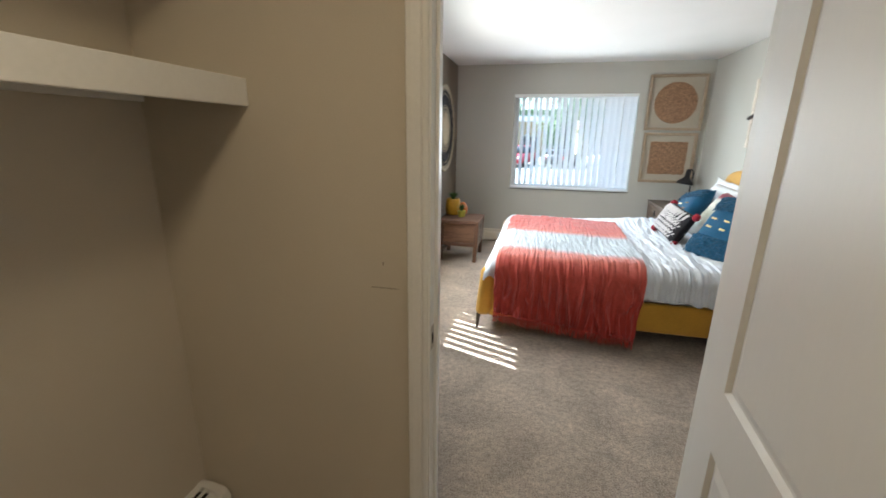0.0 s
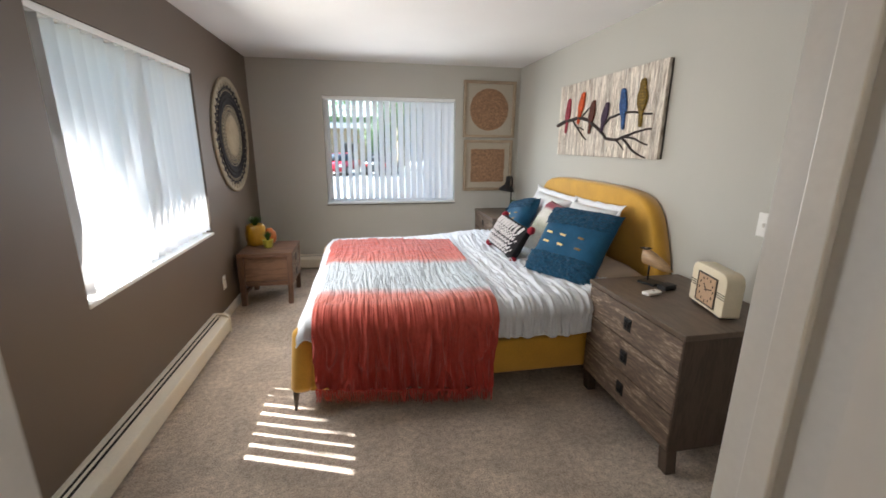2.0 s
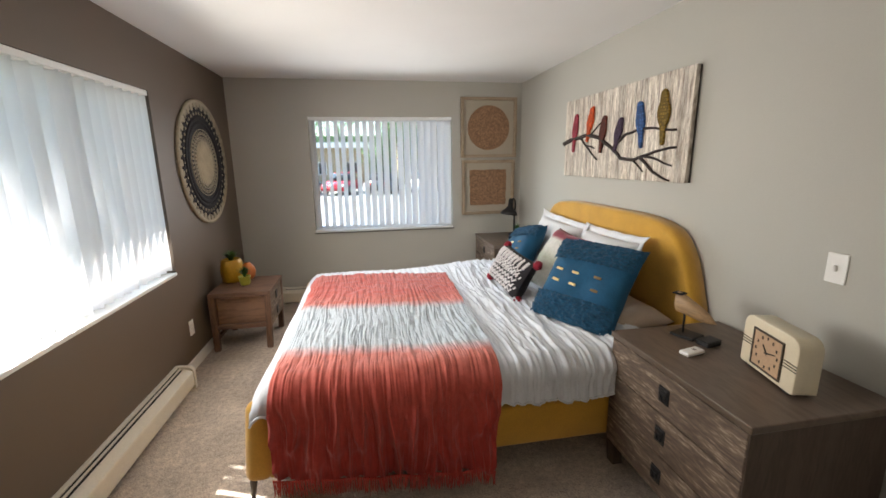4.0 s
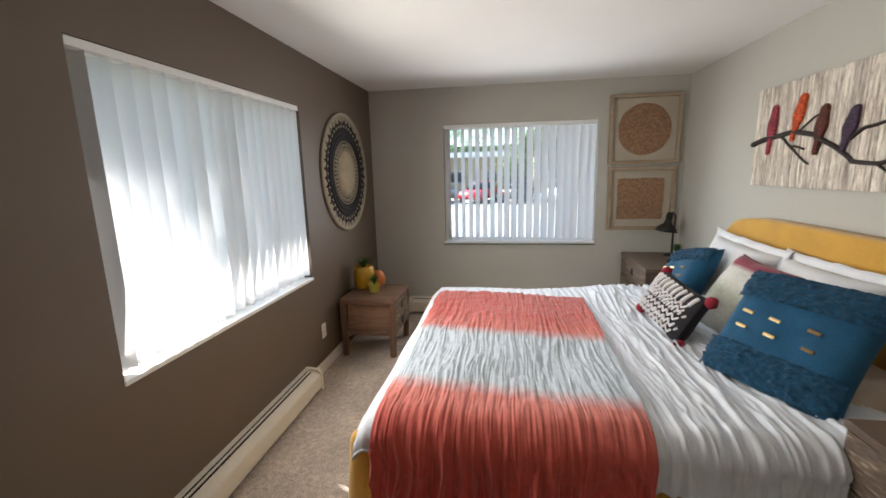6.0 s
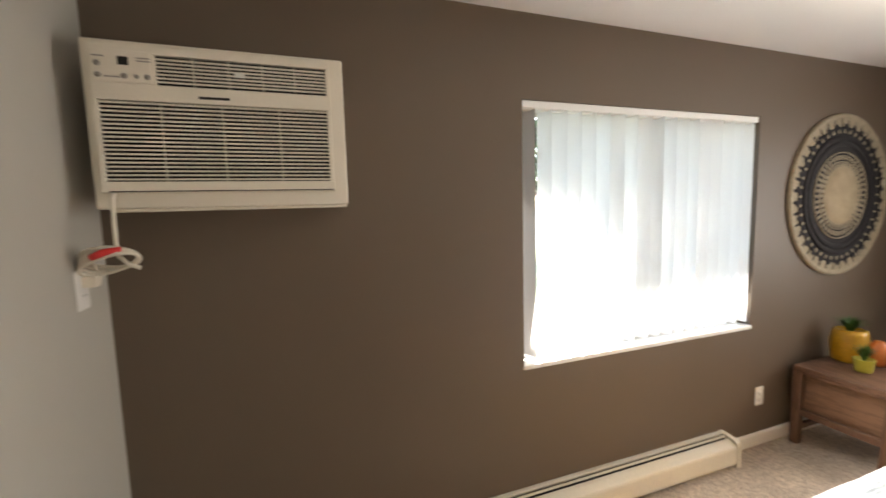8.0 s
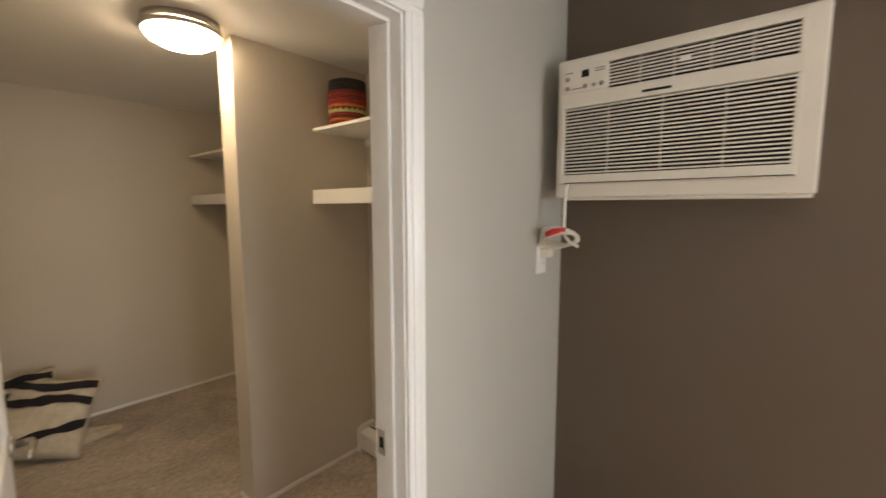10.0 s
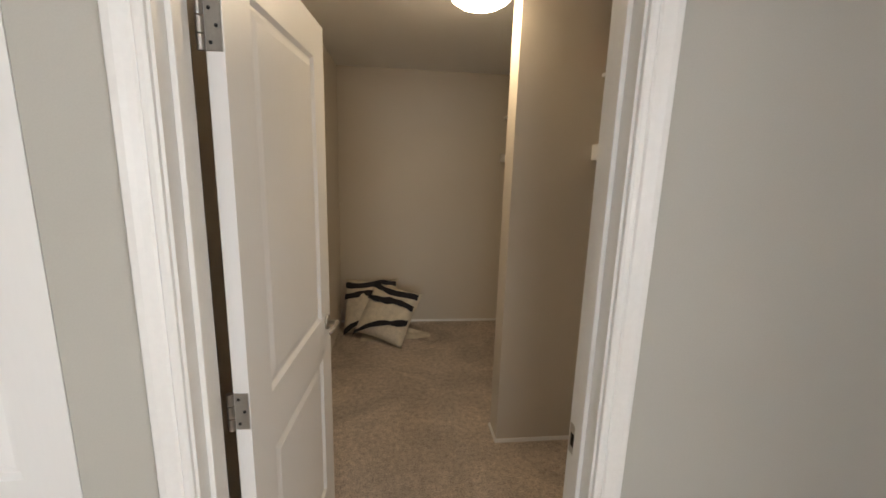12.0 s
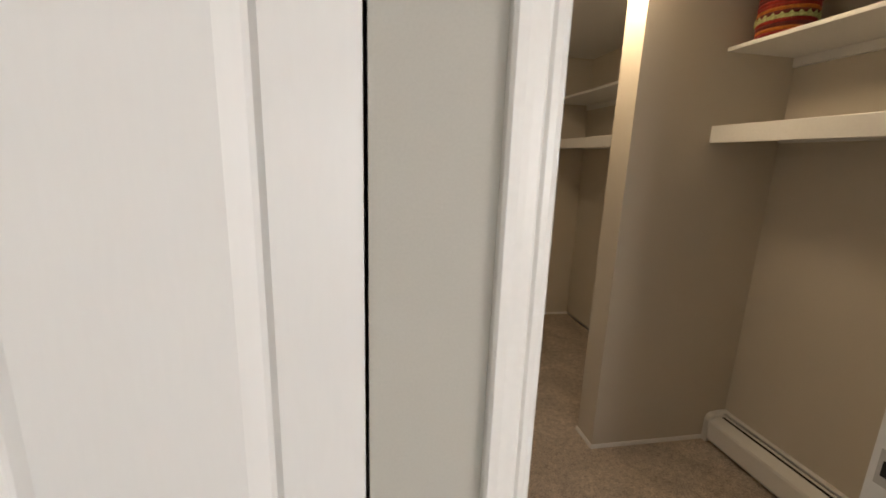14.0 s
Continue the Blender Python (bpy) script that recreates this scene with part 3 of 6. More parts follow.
# closet door, hinged on the east jamb, swung into the closet
DW, DH = 0.757, 1.992
door = thing("door_1", "white two-panel door standing open into the closet", "door", pose(1.716, -0.150, 0.008, 0, 0, 265.6))
door["kind"] = "structure"
leaf = part("leaf", panel_leaf(DW, DH, 0.035, [(0.128, 0.20, 0.629, 0.78), (0.128, 0.94, 0.629, 1.868)]), M_DOOR, door, "white moulded two-panel leaf")
leaf.location = (0, -0.035, 0)
for z in (0.22, 0.966, 1.768):
    hg = part("hinge", box(-0.0025, -0.033, z - 0.045, 0.0, -0.002, z + 0.045, 0.0008, 1), M_STEEL, door, "satin nickel butt hinge")
    kn = bmesh.new()
    for k in range(3):
        lathe([(0.0, z - 0.045 + 0.031 * k), (0.0080, z - 0.045 + 0.031 * k), (0.0080, z - 0.045 + 0.031 * k + 0.028), (0.0, z - 0.045 + 0.031 * k + 0.028)], 10, kn)
    moved(kn, Matrix.Translation((-0.003, 0.007, 0)))
    part("knuckle", kn, M_STEEL, hg)
    sc = bmesh.new()
    for dz in (-0.03, 0.0, 0.03):
        bmesh.ops.create_uvsphere(sc, u_segments=8, v_segments=4, radius=0.004, matrix=Matrix.Translation((-0.0018, -0.017 + (0.006 if dz else -0.006), z + dz)))
    part("screw", sc, M_BLACK, hg, "dark screw heads")
for side in (1, -1):
    y = 0.0 if side > 0 else -0.035
    hd = moved(lathe([(0, 0), (0.028, 0), (0.030, 0.004), (0.026, 0.010), (0.011, 0.013), (0.010, 0.045), (0, 0.045)], 20), pose(DW - 0.06, y, 0.905, -90 * side, 0, 0))
    tube([(DW - 0.06, y + side * 0.042, 0.905), (DW - 0.085, y + side * 0.047, 0.907), (DW - 0.13, y + side * 0.045, 0.906), (DW - 0.165, y + side * 0.040, 0.902)], [0.010, 0.010, 0.008, 0.006], 10, hd)
    part("lever_handle", hd, M_STEEL, door, "satin nickel lever handle", True)
part("latch", box(DW - 0.001, -0.030, 0.875, DW + 0.0015, -0.006, 0.935, 0.0005, 1), M_STEEL, door, "satin nickel latch plate")

# bifold doors of the shallow closet
bifold = thing("door_2", "white bifold closet door, both leaves closed", "bifold door", pose(BF[0] + 0.005, -0.034, 0.012))
bifold["kind"] = "structure"
lw = (BF[1] - BF[0] - 0.012) / 2
pan = [(0.095, 0.15, lw - 0.095, 0.77), (0.095, 0.930, lw - 0.095, 1.86)]
for k in range(2):
    lf = part("leaf", panel_leaf(lw, 1.99, 0.030, pan), M_DOOR, bifold, "white moulded two-panel bifold leaf")
    lf.location = (k * (lw + 0.003), 0, 0)
kb = moved(lathe([(0, 0), (0.012, 0), (0.008, 0.006), (0.008, 0.018), (0.017, 0.026), (0.018, 0.034), (0.010, 0.041), (0, 0.042)], 20), pose(0.237, 0.030, 0.836, -90, 0, 0))
part("knob", kb, M_STEEL, bifold, "polished nickel knob", True)
structure("trim_track", box(BF[0], -0.04, BF[2] - 0.022, BF[1], -0.004, BF[2], 0.001, 1), M_TRIM, "white bifold door head track", "door track")

# door in the side wall of the closet, closed
side_door = thing("door_3", "white closed door with white casing in the closet side wall", "door", pose(CE, -2.27, 0, 0, 0, 90))
side_door["kind"] = "structure"
part("casing", moved(casing_set(0.0, 0.72, 1.97, 0.0, 1, 0.0), pose(0, 0.0, 0)), M_TRIM, side_door, "white moulded casing")
part("leaf", moved(panel_leaf(0.72, 1.965, 0.02, [(0.12, 0.2, 0.60, 0.8), (0.12, 0.95, 0.60, 1.8)]), pose(0, 0.001, 0.004)), M_DOOR, side_door, "white moulded two-panel leaf").scale = (1, 0.4, 1)


# ---- heaters ----
def heater(length, m, label, mat):
    """Hydronic baseboard heater along +x, its back in y = 0, its cover towards -y."""
    root = thing("baseboard_heater", label, "radiator", m)
    D, HH = 0.122, 0.166

    def rail(name, prof, paint, label=""):
        own = bmesh.new()
        a = [own.verts.new((0.03, y, z)) for y, z in prof]
        b = [own.verts.new((length - 0.03, y, z)) for y, z in prof]
        for i in range(len(prof)):
            j = (i + 1) % len(prof)
            own.faces.new((a[i], a[j], b[j], b[i]))
        part(name, own, paint, root, label)

    rail("back_plate", [(0.0, 0.0), (0.0, HH), (-0.022, HH + 0.001), (-0.027, HH - 0.002), (-0.027, HH - 0.004), (-0.010, HH - 0.008), (-0.010, 0.0)], mat)
    rail("damper", [(-0.040, HH - 0.005), (-0.051, HH - 0.009), (-0.051, HH - 0.011), (-0.040, HH - 0.007)], mat, "enamel damper blade")
    rail("front_cover", [(-0.064, HH - 0.013), (-0.080, HH - 0.018), (-D + 0.004, HH - 0.034), (-D, HH - 0.046), (-D, 0.030), (-D + 0.010, 0.014), (-D + 0.013, 0.018), (-D + 0.003, 0.032),
                         (-D + 0.003, HH - 0.046), (-D + 0.008, HH - 0.038), (-0.080, HH - 0.022), (-0.064, HH - 0.016)], mat, "enamel front cover")
    # black block and strip paint the shade seen through the slots
    part("fin_tube", box(0.04, -0.104, 0.04, length - 0.04, -0.014, 0.112), M_SLOT, root, "black block for the finned pipe and the shade inside")
    part("slot_shade", box(0.034, -0.074, HH - 0.030, length - 0.034, -0.011, HH - 0.0235), M_SLOT, root, "black strip painting the shade inside the slots")
    for x in (0.0, length - 0.034):
        cap = prism([(0, 0.0), (D + 0.004, 0.0), (D + 0.004, HH - 0.040), (D - 0.004, HH - 0.018), (D - 0.022, HH - 0.004), (0.045, HH + 0.003), (0, HH + 0.003)], 0.034, 0.004)
        moved(cap, Matrix(((0, 0, 1, x), (-1, 0, 0, 0), (0, 1, 0, 0), (0, 0, 0, 1))))
        part("end_cap", cap, mat, root, "enamel end cap")
    return root


HL = "cream enamel hydronic baseboard heater along the wall"
heater(2.57, pose(0, 0.44, 0, 0, 0, 90), HL + " under the window", M_HEATER)
heater(1.95, pose(0.38, L, 0), HL + " behind the bed", M_HEATER)
heater(1.15, pose(0, -1.285, 0, 0, 0, 90), "white painted hydronic baseboard heater along the closet wall", M_TRIM)


# ---- closet shelves and things ----
def shelf(x, y0, y1, z, front, label):
    root = thing("closet_shelf", label, "shelf", group="closet shelves")
    part("board", box(0.0, y0, z - 0.018, x, y1, z, 0.002, 1), M_TRIM, root)
    if front:
        part("fascia", box(x - 0.004, y0, z - 0.074, x + 0.015, y1, z + 0.002, 0.003, 2), M_TRIM, root, "white front lip board")
    part("cleat", box(0.0, y0 + 0.002, z - 0.06, 0.018, y1 - 0.002, z - 0.018, 0.002, 1), M_TRIM, root)
    return root


for a, b in ((SY[1], -PAR - 0.004), (CB, SY[0])):
    shelf(0.370, a, b, 1.655, True, "white painted closet shelf with a thick front edge")
    shelf(0.370, a, b, 1.992, False, "thin white painted upper closet shelf")


def basket():
    """A round coiled basket in bands of colour."""
    root = thing("basket", "round woven basket in red, black, orange and green bands", "basket", pose(0.225, -1.165, 1.992))
    cols = [("red_straw", (0.33, 0.03, 0.02)), ("orange_straw", (0.55, 0.17, 0.03)), ("pale_green_straw", (0.55, 0.60, 0.25)), ("dark_red_straw", (0.16, 0.03, 0.025)), ("black_straw", (0.02, 0.018, 0.018))]
    mats = {n: material(n, c, 0.8, vary=0.3, scale=40, fine=120, bump=0.5, dist=0.002) for n, c in cols}
    order = ["dark_red_straw", "red_straw", "orange_straw", "dark_red_straw", "red_straw", "pale_green_straw", "dark_red_straw", "orange_straw", "red_straw", "red_straw", "dark_red_straw", "red_straw", "dark_red_straw", "black_straw", "black_straw", "black_straw", "black_straw"]
    for i, nme in enumerate(order):
        bm = bmesh.new()
        r = 0.101 + 0.005 * math.sin(i / 16 * math.pi)
        z = 0.008 + i * 0.0146
        n = 36
        prof = [(r - 0.008 + 0.008 * math.cos(a), z + 0.008 * math.sin(a)) for a in [k * math.pi / 3 for k in range(7)]]
        lathe(prof, n, bm)
        part("coil", bm, mats[nme], root, "", True)
    part("base", lathe([(0, 0.002), (0.094, 0.002), (0.094, 0.008), (0, 0.008)], 30), mats["black_straw"], root)
    zig = mesh_of("zigzag", prism([(-0.012, 0), (0, -0.013), (0.012, 0), (0, 0.013)], 0.003), mats["pale_green_straw"])
    for k in range(22):
        o = new("zigzag", zig)
        o.parent = root
        o.matrix_basis = Matrix.Rotation(2 * math.pi * k / 22, 4, "Z") @ pose(0.1055, 0, 0.083, 90, 0, 90)


basket()

lamp = thing("ceiling_light", "flush ceiling light with a glowing white glass bowl and nickel ring", "ceiling light", pose(0.975, -1.32, CH))
part("base", lathe([(0, 0), (0.150, 0), (0.152, -0.022), (0.148, -0.026), (0, -0.026)], 40), M_STEEL, lamp, "nickel base", True)
part("ring", lathe([(0.140, -0.030), (0.158, -0.034), (0.160, -0.044), (0.154, -0.052), (0.140, -0.050)], 40), M_STEEL, lamp, "satin nickel ring", True)
M_LAMP = emitter("lamp_glass", (1.0, 0.745, 0.46), 5.8)
part("diffuser", lathe([(0.138, -0.027), (0.146, -0.050), (0.132, -0.076), (0.095, -0.098), (0.045, -0.108), (0, -0.110)], 40), M_LAMP, lamp, "glowing white glass bowl", True)


def cushion(w, h, t, pinch=0.07, n=22, wrinkle=0.006, seed=0, power=0.55):
    """A filled cushion: w along x, h along y, full thickness t along z, with drawn-in edges and pointed corners."""
    bm = bmesh.new()

    def at(u, v, s):
        a, b = 2 * u - 1, 2 * v - 1
        bulge = max(0.0, (1 - a ** 4) * (1 - b ** 4)) ** power
        x = a * w / 2 * (1 - pinch * (1 - b * b) * a * a)
        y = b * h / 2 * (1 - pinch * (1 - a * a) * b * b)
        nz = noise.noise(Vector((x * 9 + seed, y * 9, s * 3.0 + seed))) * wrinkle * (0.3 + bulge)
        return Vector((x, y, s * (t / 2 * bulge) + nz * (1 if bulge > 0 else 0)))

    vs = {}
    for s in (1, -1):
        for i in range(n + 1):
            for j in range(n + 1):
                edge = i in (0, n) or j in (0, n)
                if edge and s < 0:
                    vs[i, j, s] = vs[i, j, 1]
                else:
                    vs[i, j, s] = bm.verts.new(at(i / n, j / n, s))
        for i in range(n):
            for j in range(n):
                bm.faces.new((vs[i, j, s], vs[i + 1, j, s], vs[i + 1, j + 1, s], vs[i, j + 1, s]))
    return bm


def cushion_z(w, h, t, x, y, pinch=0.07, power=0.55):
    """Height of the front face of such a cushion over its middle plane."""
    a, b = 2 * x / w, 2 * y / h
    return t / 2 * max(0.0, (1 - a ** 4) * (1 - b ** 4)) ** power


def lying(centre, facing, lean, roll=0):
    """A cushion's pose: its front looks along the compass angle facing (degrees from +x) and leans back by lean degrees."""
    return Matrix.Translation(centre) @ pose(0, 0, 0, 0, 0, facing + 90) @ pose(0, 0, 0, 90 - lean, 0, 0) @ pose(0, 0, 0, 0, 0, roll)


# floor cushions in the closet
FC = "cream wool cushion with black wavy stripes leaning on the closet floor"
for c, facing, lean, roll, seed in (((1.58, -2.92, 0.25), 78, 26, 4, 3), ((1.42, -2.76, 0.235), 62, 34, -8, 8)):
    root = thing("floor_cushion", FC, "cushion", lying(c, facing, lean, roll), "closet cushions")
    part("cover", cushion(0.50, 0.50, 0.17, seed=seed, wrinkle=0.012), M_CREAM, root, "cream shaggy wool cover", True)
    for k, yy in enumerate((0.185, 0.09, -0.135)):
        band = grid_mesh(26, 3, lambda u, v, yy=yy, k=k: Vector((-0.235 + 0.47 * u, yy + 0.062 * (v - 0.5) * (0.8 + 0.5 * noise.noise(Vector((u * 5, k, seed)))) + 0.014 * math.sin(6 * u + k * 1.7 + seed) + (0.22 * (u - 0.5) if k > 1 else 0),
                         cushion_z(0.50, 0.50, 0.17, -0.235 + 0.47 * u, max(-0.24, min(0.24, yy + 0.014 * math.sin(6 * u + k * 1.7 + seed) + (0.22 * (u - 0.5) if k > 1 else 0)))) + 0.010)))
        part("stripe", band, M_INK, root, "black yarn stripe", True)
rug = thing("wool_throw", "cream shaggy wool throw heaped on the closet carpet", "throw")
part("cloth", grid_mesh(30, 20, lambda u, v: Vector((1.04 + 0.62 * u, -2.80 + 0.40 * (v - 0.5) * (0.22 + 0.9 * u ** 0.7) - 0.10 * u, 0.006 + 0.05 * max(0, math.sin(math.pi * u) * math.sin(math.pi * v)) * (0.6 + noise.noise(Vector((u * 5, v * 5, 1))))))), M_CREAM, rug, "", True)


# ---- air conditioner ----
ac = thing("air_conditioner", "ivory through-wall air conditioner with louvred front", "air conditioner")
X0, AY0, AY1, AZ0, AZ1 = 0.212, 0.066, 0.794, 1.598, 2.085
part("sleeve", box(0.0, AY0 + 0.012, AZ0 + 0.012, 0.17, AY1 - 0.006, AZ1 - 0.012, 0.004, 1), M_PLASTIC, ac, "ivory wall sleeve")
fb = bmesh.new()
box(0.165, AY0, AZ0, X0 - 0.006, AY1, AZ1, 0.006, 2, fb)
part("trim_frame", fb, M_PLASTIC, ac, "ivory front frame")
fy0, fy1 = AY0 + 0.022, AY1 - 0.045
GZ0, GZ1, OZ0, OZ1 = 1.678, 1.912, 1.960, 2.046
oy0 = AY0 + 0.185
for name, a in (("lower_panel", (fy0, AZ0 + 0.048, fy1, GZ0)), ("middle_rail", (fy0, GZ1, fy1, OZ0)), ("top_rail", (fy0, OZ1, fy1, AZ1 - 0.015)),
                ("stile", (fy0, GZ0, fy0 + 0.014, GZ1)), ("stile", (fy1 - 0.014, GZ0, fy1, GZ1)), ("control_face", (fy0, OZ0, oy0, OZ1)), ("stile", (fy1 - 0.014, OZ0, fy1, OZ1))):
    part(name, box(X0 - 0.006, a[0], a[1], X0 + 0.010, a[2], a[3], 0.0015, 1), M_PLASTIC, ac)
# black sheets give the shallow cavities the shade of deep ones
part("grille_backing", box(X0 - 0.0055, fy0 + 0.014, GZ0, X0 - 0.004, fy1 - 0.014, GZ1), M_SLOT, ac, "black sheet painting the shade behind the louvres")
part("outlet_backing", box(X0 - 0.0055, oy0, OZ0, X0 - 0.004, fy1 - 0.014, OZ1), M_SLOT, ac, "black sheet painting the shade in the air outlet")
louvre = mesh_of("louvre", moved(box(0.006, 0, -0.0026, 0.0125, fy1 - fy0 - 0.028, 0.0026, 0.0010, 1), pose(0, 0, 0, 0, 0, 0)), M_PLASTIC)
for k in range(19):
    o = new("louvre", louvre)
    o.parent = ac
    o.location = (X0 - 0.003, fy0 + 0.014, GZ0 + 0.0065 + k * (GZ1 - GZ0 - 0.013) / 18)
vane = mesh_of("vane", box(0.006, 0, -0.0022, 0.0105, fy1 - 0.014 - oy0, 0.0024), M_PLASTIC)
for k in range(7):
    o = new("vane", vane)
    o.parent = ac
    o.location = (X0 - 0.002, oy0, OZ0 + 0.010 + k * 0.0108)
rib = mesh_of("rib", box(0, -0.0012, 0, 0.005, 0.0012, OZ1 - OZ0), M_PLASTIC)
for k in range(1, 5):
    o = new("rib", rib)
    o.parent = ac
    o.location = (X0 - 0.002, oy0 + k * (fy1 - 0.014 - oy0) / 5, OZ0)
bar = mesh_of("grille_rib", box(0, -0.0015, 0, 0.0022, 0.0015, GZ1 - GZ0), M_PLASTIC)
for k in range(1, 4):
    o = new("grille_rib", bar)
    o.parent = ac
    o.location = (X0 - 0.003, fy0 + k * (fy1 - fy0) / 4, GZ0)
part("panel_seam", box(X0 + 0.0094, fy0 + 0.02, AZ0 + 0.0495, X0 + 0.0106, fy1 - 0.004, AZ0 + 0.0525), M_SLOT, ac, "dark seam under the front panel")
part("bottom_lip", box(0.168, AY0 + 0.03, AZ0 - 0.010, X0 - 0.010, AY1 - 0.006, AZ0 - 0.0005, 0.003, 1), M_PLASTIC, ac, "ivory bottom lip")
part("handle_slot", box(X0 + 0.0095, fy0 + 0.27, 1.926, X0 + 0.0108, fy0 + 0.355, 1.934, 0.0005, 1), M_SLOT, ac, "dark pull slot")
part("badge", box(X0 + 0.006, oy0 + 0.21, 1.998, X0 + 0.011, oy0 + 0.24, 2.012, 0.001, 1), M_WHITE, ac, "small pale badge")
part("control_panel", box(X0 + 0.008, fy0 + 0.008, OZ0 + 0.004, X0 + 0.0115, oy0 - 0.012, OZ1 + 0.006, 0.001, 1), M_PLASTIC, ac, "pale control panel")
M_GREYTXT = material("grey_print", (0.28, 0.26, 0.24), 0.6, vary=0.1, bump=0)
for dy, dz, r in ((0.022, 0.052, 0.008), (0.022, 0.020, 0.008), (0.085, 0.020, 0.008), (0.115, 0.020, 0.006), (0.142, 0.020, 0.008)):
    part("button", moved(lathe([(0, 0), (r, 0), (r * 0.9, 0.003), (0, 0.0035)], 14), pose(X0 + 0.0115, fy0 + dy, OZ0 + dz, 0, 90, 0)), M_GREYTXT, ac, "grey round button", True)
part("display", box(X0 + 0.0114, fy0 + 0.072, OZ0 + 0.050, X0 + 0.0125, fy0 + 0.098, OZ0 + 0.074, 0.0004, 1), M_SLOT, ac, "dark square display")
for a, b, z in ((0.012, 0.04, 0.070), (0.118, 0.152, 0.070), (0.118, 0.152, 0.062), (0.036, 0.075, 0.014)):
    part("print", box(X0 + 0.0114, fy0 + a, OZ0 + z, X0 + 0.0122, fy0 + b, OZ0 + z + 0.004), M_GREYTXT, ac, "small grey print")
cord = tube([(X0 - 0.003, AY0 + 0.050, AZ0 + 0.050), (X0 + 0.014, AY0 + 0.048, AZ0 + 0.030), (X0 + 0.012, AY0 + 0.046, AZ0 - 0.04), (X0 + 0.008, AY0 + 0.044, AZ0 - 0.10), (X0 + 0.006, AY0 + 0.048, AZ0 - 0.14), (X0 + 0.004, AY0 + 0.068, AZ0 - 0.165), (X0 + 0.004, AY0 + 0.098, AZ0 - 0.178)], 0.0065, 8)
for k in range(4):
    rr = random.Random(k)
    pts = []
    for i in range(25):
        a = 2 * math.pi * i / 24
        pts.append((0.205 + 0.045 * math.sin(a + 0.4) + rr.uniform(-0.002, 0.002) + 0.006 * k, 0.088 + 0.078 * math.cos(a), 1.455 - 0.006 * k + 0.034 * math.sin(a + 0.25 * k)))
    tube(pts, 0.0058, 6, cord)
tube([(0.19, 0.03, 1.45), (0.165, 0.045, 1.40), (0.16, 0.035, 1.37)], 0.006, 8, cord)
part("power_cord", cord, M_PLASTIC, ac, "coiled ivory power cord", True)
part("cord_tag", tube([(0.262, 0.062, 1.462), (0.266, 0.09, 1.474), (0.258, 0.135, 1.480)], [0.010, 0.012, 0.010], 8), M_RED, ac, "red tape round the cord", True)


def wall_plate(m, kind, label):
    """A screwed wall plate in the local xz plane, front towards -y."""
    root = thing("light_switch" if kind == "switch" else "wall_outlet", label, kind, m)
    part("plate", box(-0.038, -0.006, -0.060, 0.038, 0.0, 0.060, 0.004, 2), M_WHITE, root)
    if kind == "switch":
        part("toggle", moved(box(-0.005, -0.014, -0.012, 0.005, 0.0, 0.012, 0.002, 1), pose(0, -0.004, 0.002, 18, 0, 0)), M_WHITE, root, "white toggle")
    else:
        for z in (0.021, -0.021):
            so = part("socket", moved(lathe([(0, 0), (0.017, 0), (0.0165, 0.0025), (0, 0.0025)], 18), pose(0, -0.0055, z, 90, 0, 0)), M_WHITE, root, "white socket face", True)
            part("slot", box(-0.007, -0.0087, z - 0.001, -0.0055, -0.0078, z + 0.007), M_SLOT, so)
            part("slot", box(0.0055, -0.0087, z - 0.001, 0.007, -0.0078, z + 0.007), M_SLOT, so)
    return root


wall_plate(pose(W, 1.295, 1.138, 0, 0, -90), "switch", "white toggle light switch plate on the greige wall")
wall_plate(pose(0, 3.335, 0.325, 0, 0, 90), "outlet", "white duplex outlet plate low on the dark wall")
wall_plate(pose(2.51, L, 0.265), "outlet", "white duplex outlet plate behind the bed")
plug_out = wall_plate(pose(0.185, 0.0, 1.362, 0, 0, 180), "outlet", "white duplex outlet plate with the air conditioner plug")
part("plug", box(-0.016, -0.045, 0.006, 0.016, -0.007, 0.040, 0.005, 2), M_PLASTIC, plug_out, "ivory plug")


# ---- bed ----
BY0, BY1, BX0, BX1 = 1.785, 3.75, 0.81, 3.12
bed = thing("bed", "mustard yellow velvet upholstered bed with a tall rounded headboard", "bed")
HB_NEAR, HB_FAR = 1.842, 3.885
SHOULDER = ((0.12, 0.0), (0.62, 0.0), (0.76, 0.022), (0.90, 0.070), (0.99, 0.105), (1.06, 0.142), (1.12, 0.190), (1.165, 0.250), (1.195, 0.340), (1.212, 0.460), (1.222, 0.640))
outline = [(HB_NEAR + d, z) for z, d in reversed(SHOULDER)] + [(HB_FAR - d, z) for z, d in SHOULDER]
hb = prism(outline, 0.10, 0.028)
moved(hb, Matrix(((0, 0, -1, 3.213), (1, 0, 0, 0), (0, 1, 0, 0), (0, 0, 0, 1))))
part("headboard", hb, M_MUSTARD, bed, "tall mustard velvet headboard with rounded shoulders", True)
part("side_rail", box(BX0 + 0.09, BY0, 0.135, 3.114, BY0 + 0.05, 0.36, 0.015, 3), M_MUSTARD, bed, "mustard velvet side rail", True)
part("side_rail", box(BX0 + 0.09, BY1 - 0.05, 0.135, 3.114, BY1, 0.36, 0.015, 3), M_MUSTARD, bed, "mustard velvet side rail", True)
foot = box(BX0 - 0.018, BY0 - 0.02, 0.130, BX0 + 0.112, BY1 + 0.02, 0.535, 0.046, 5)
bmesh.ops.bisect_plane(foot, geom=foot.verts[:] + foot.edges[:] + foot.faces[:], plane_co=(0, BY0 + 0.22, 0), plane_no=(0, 1, 0))
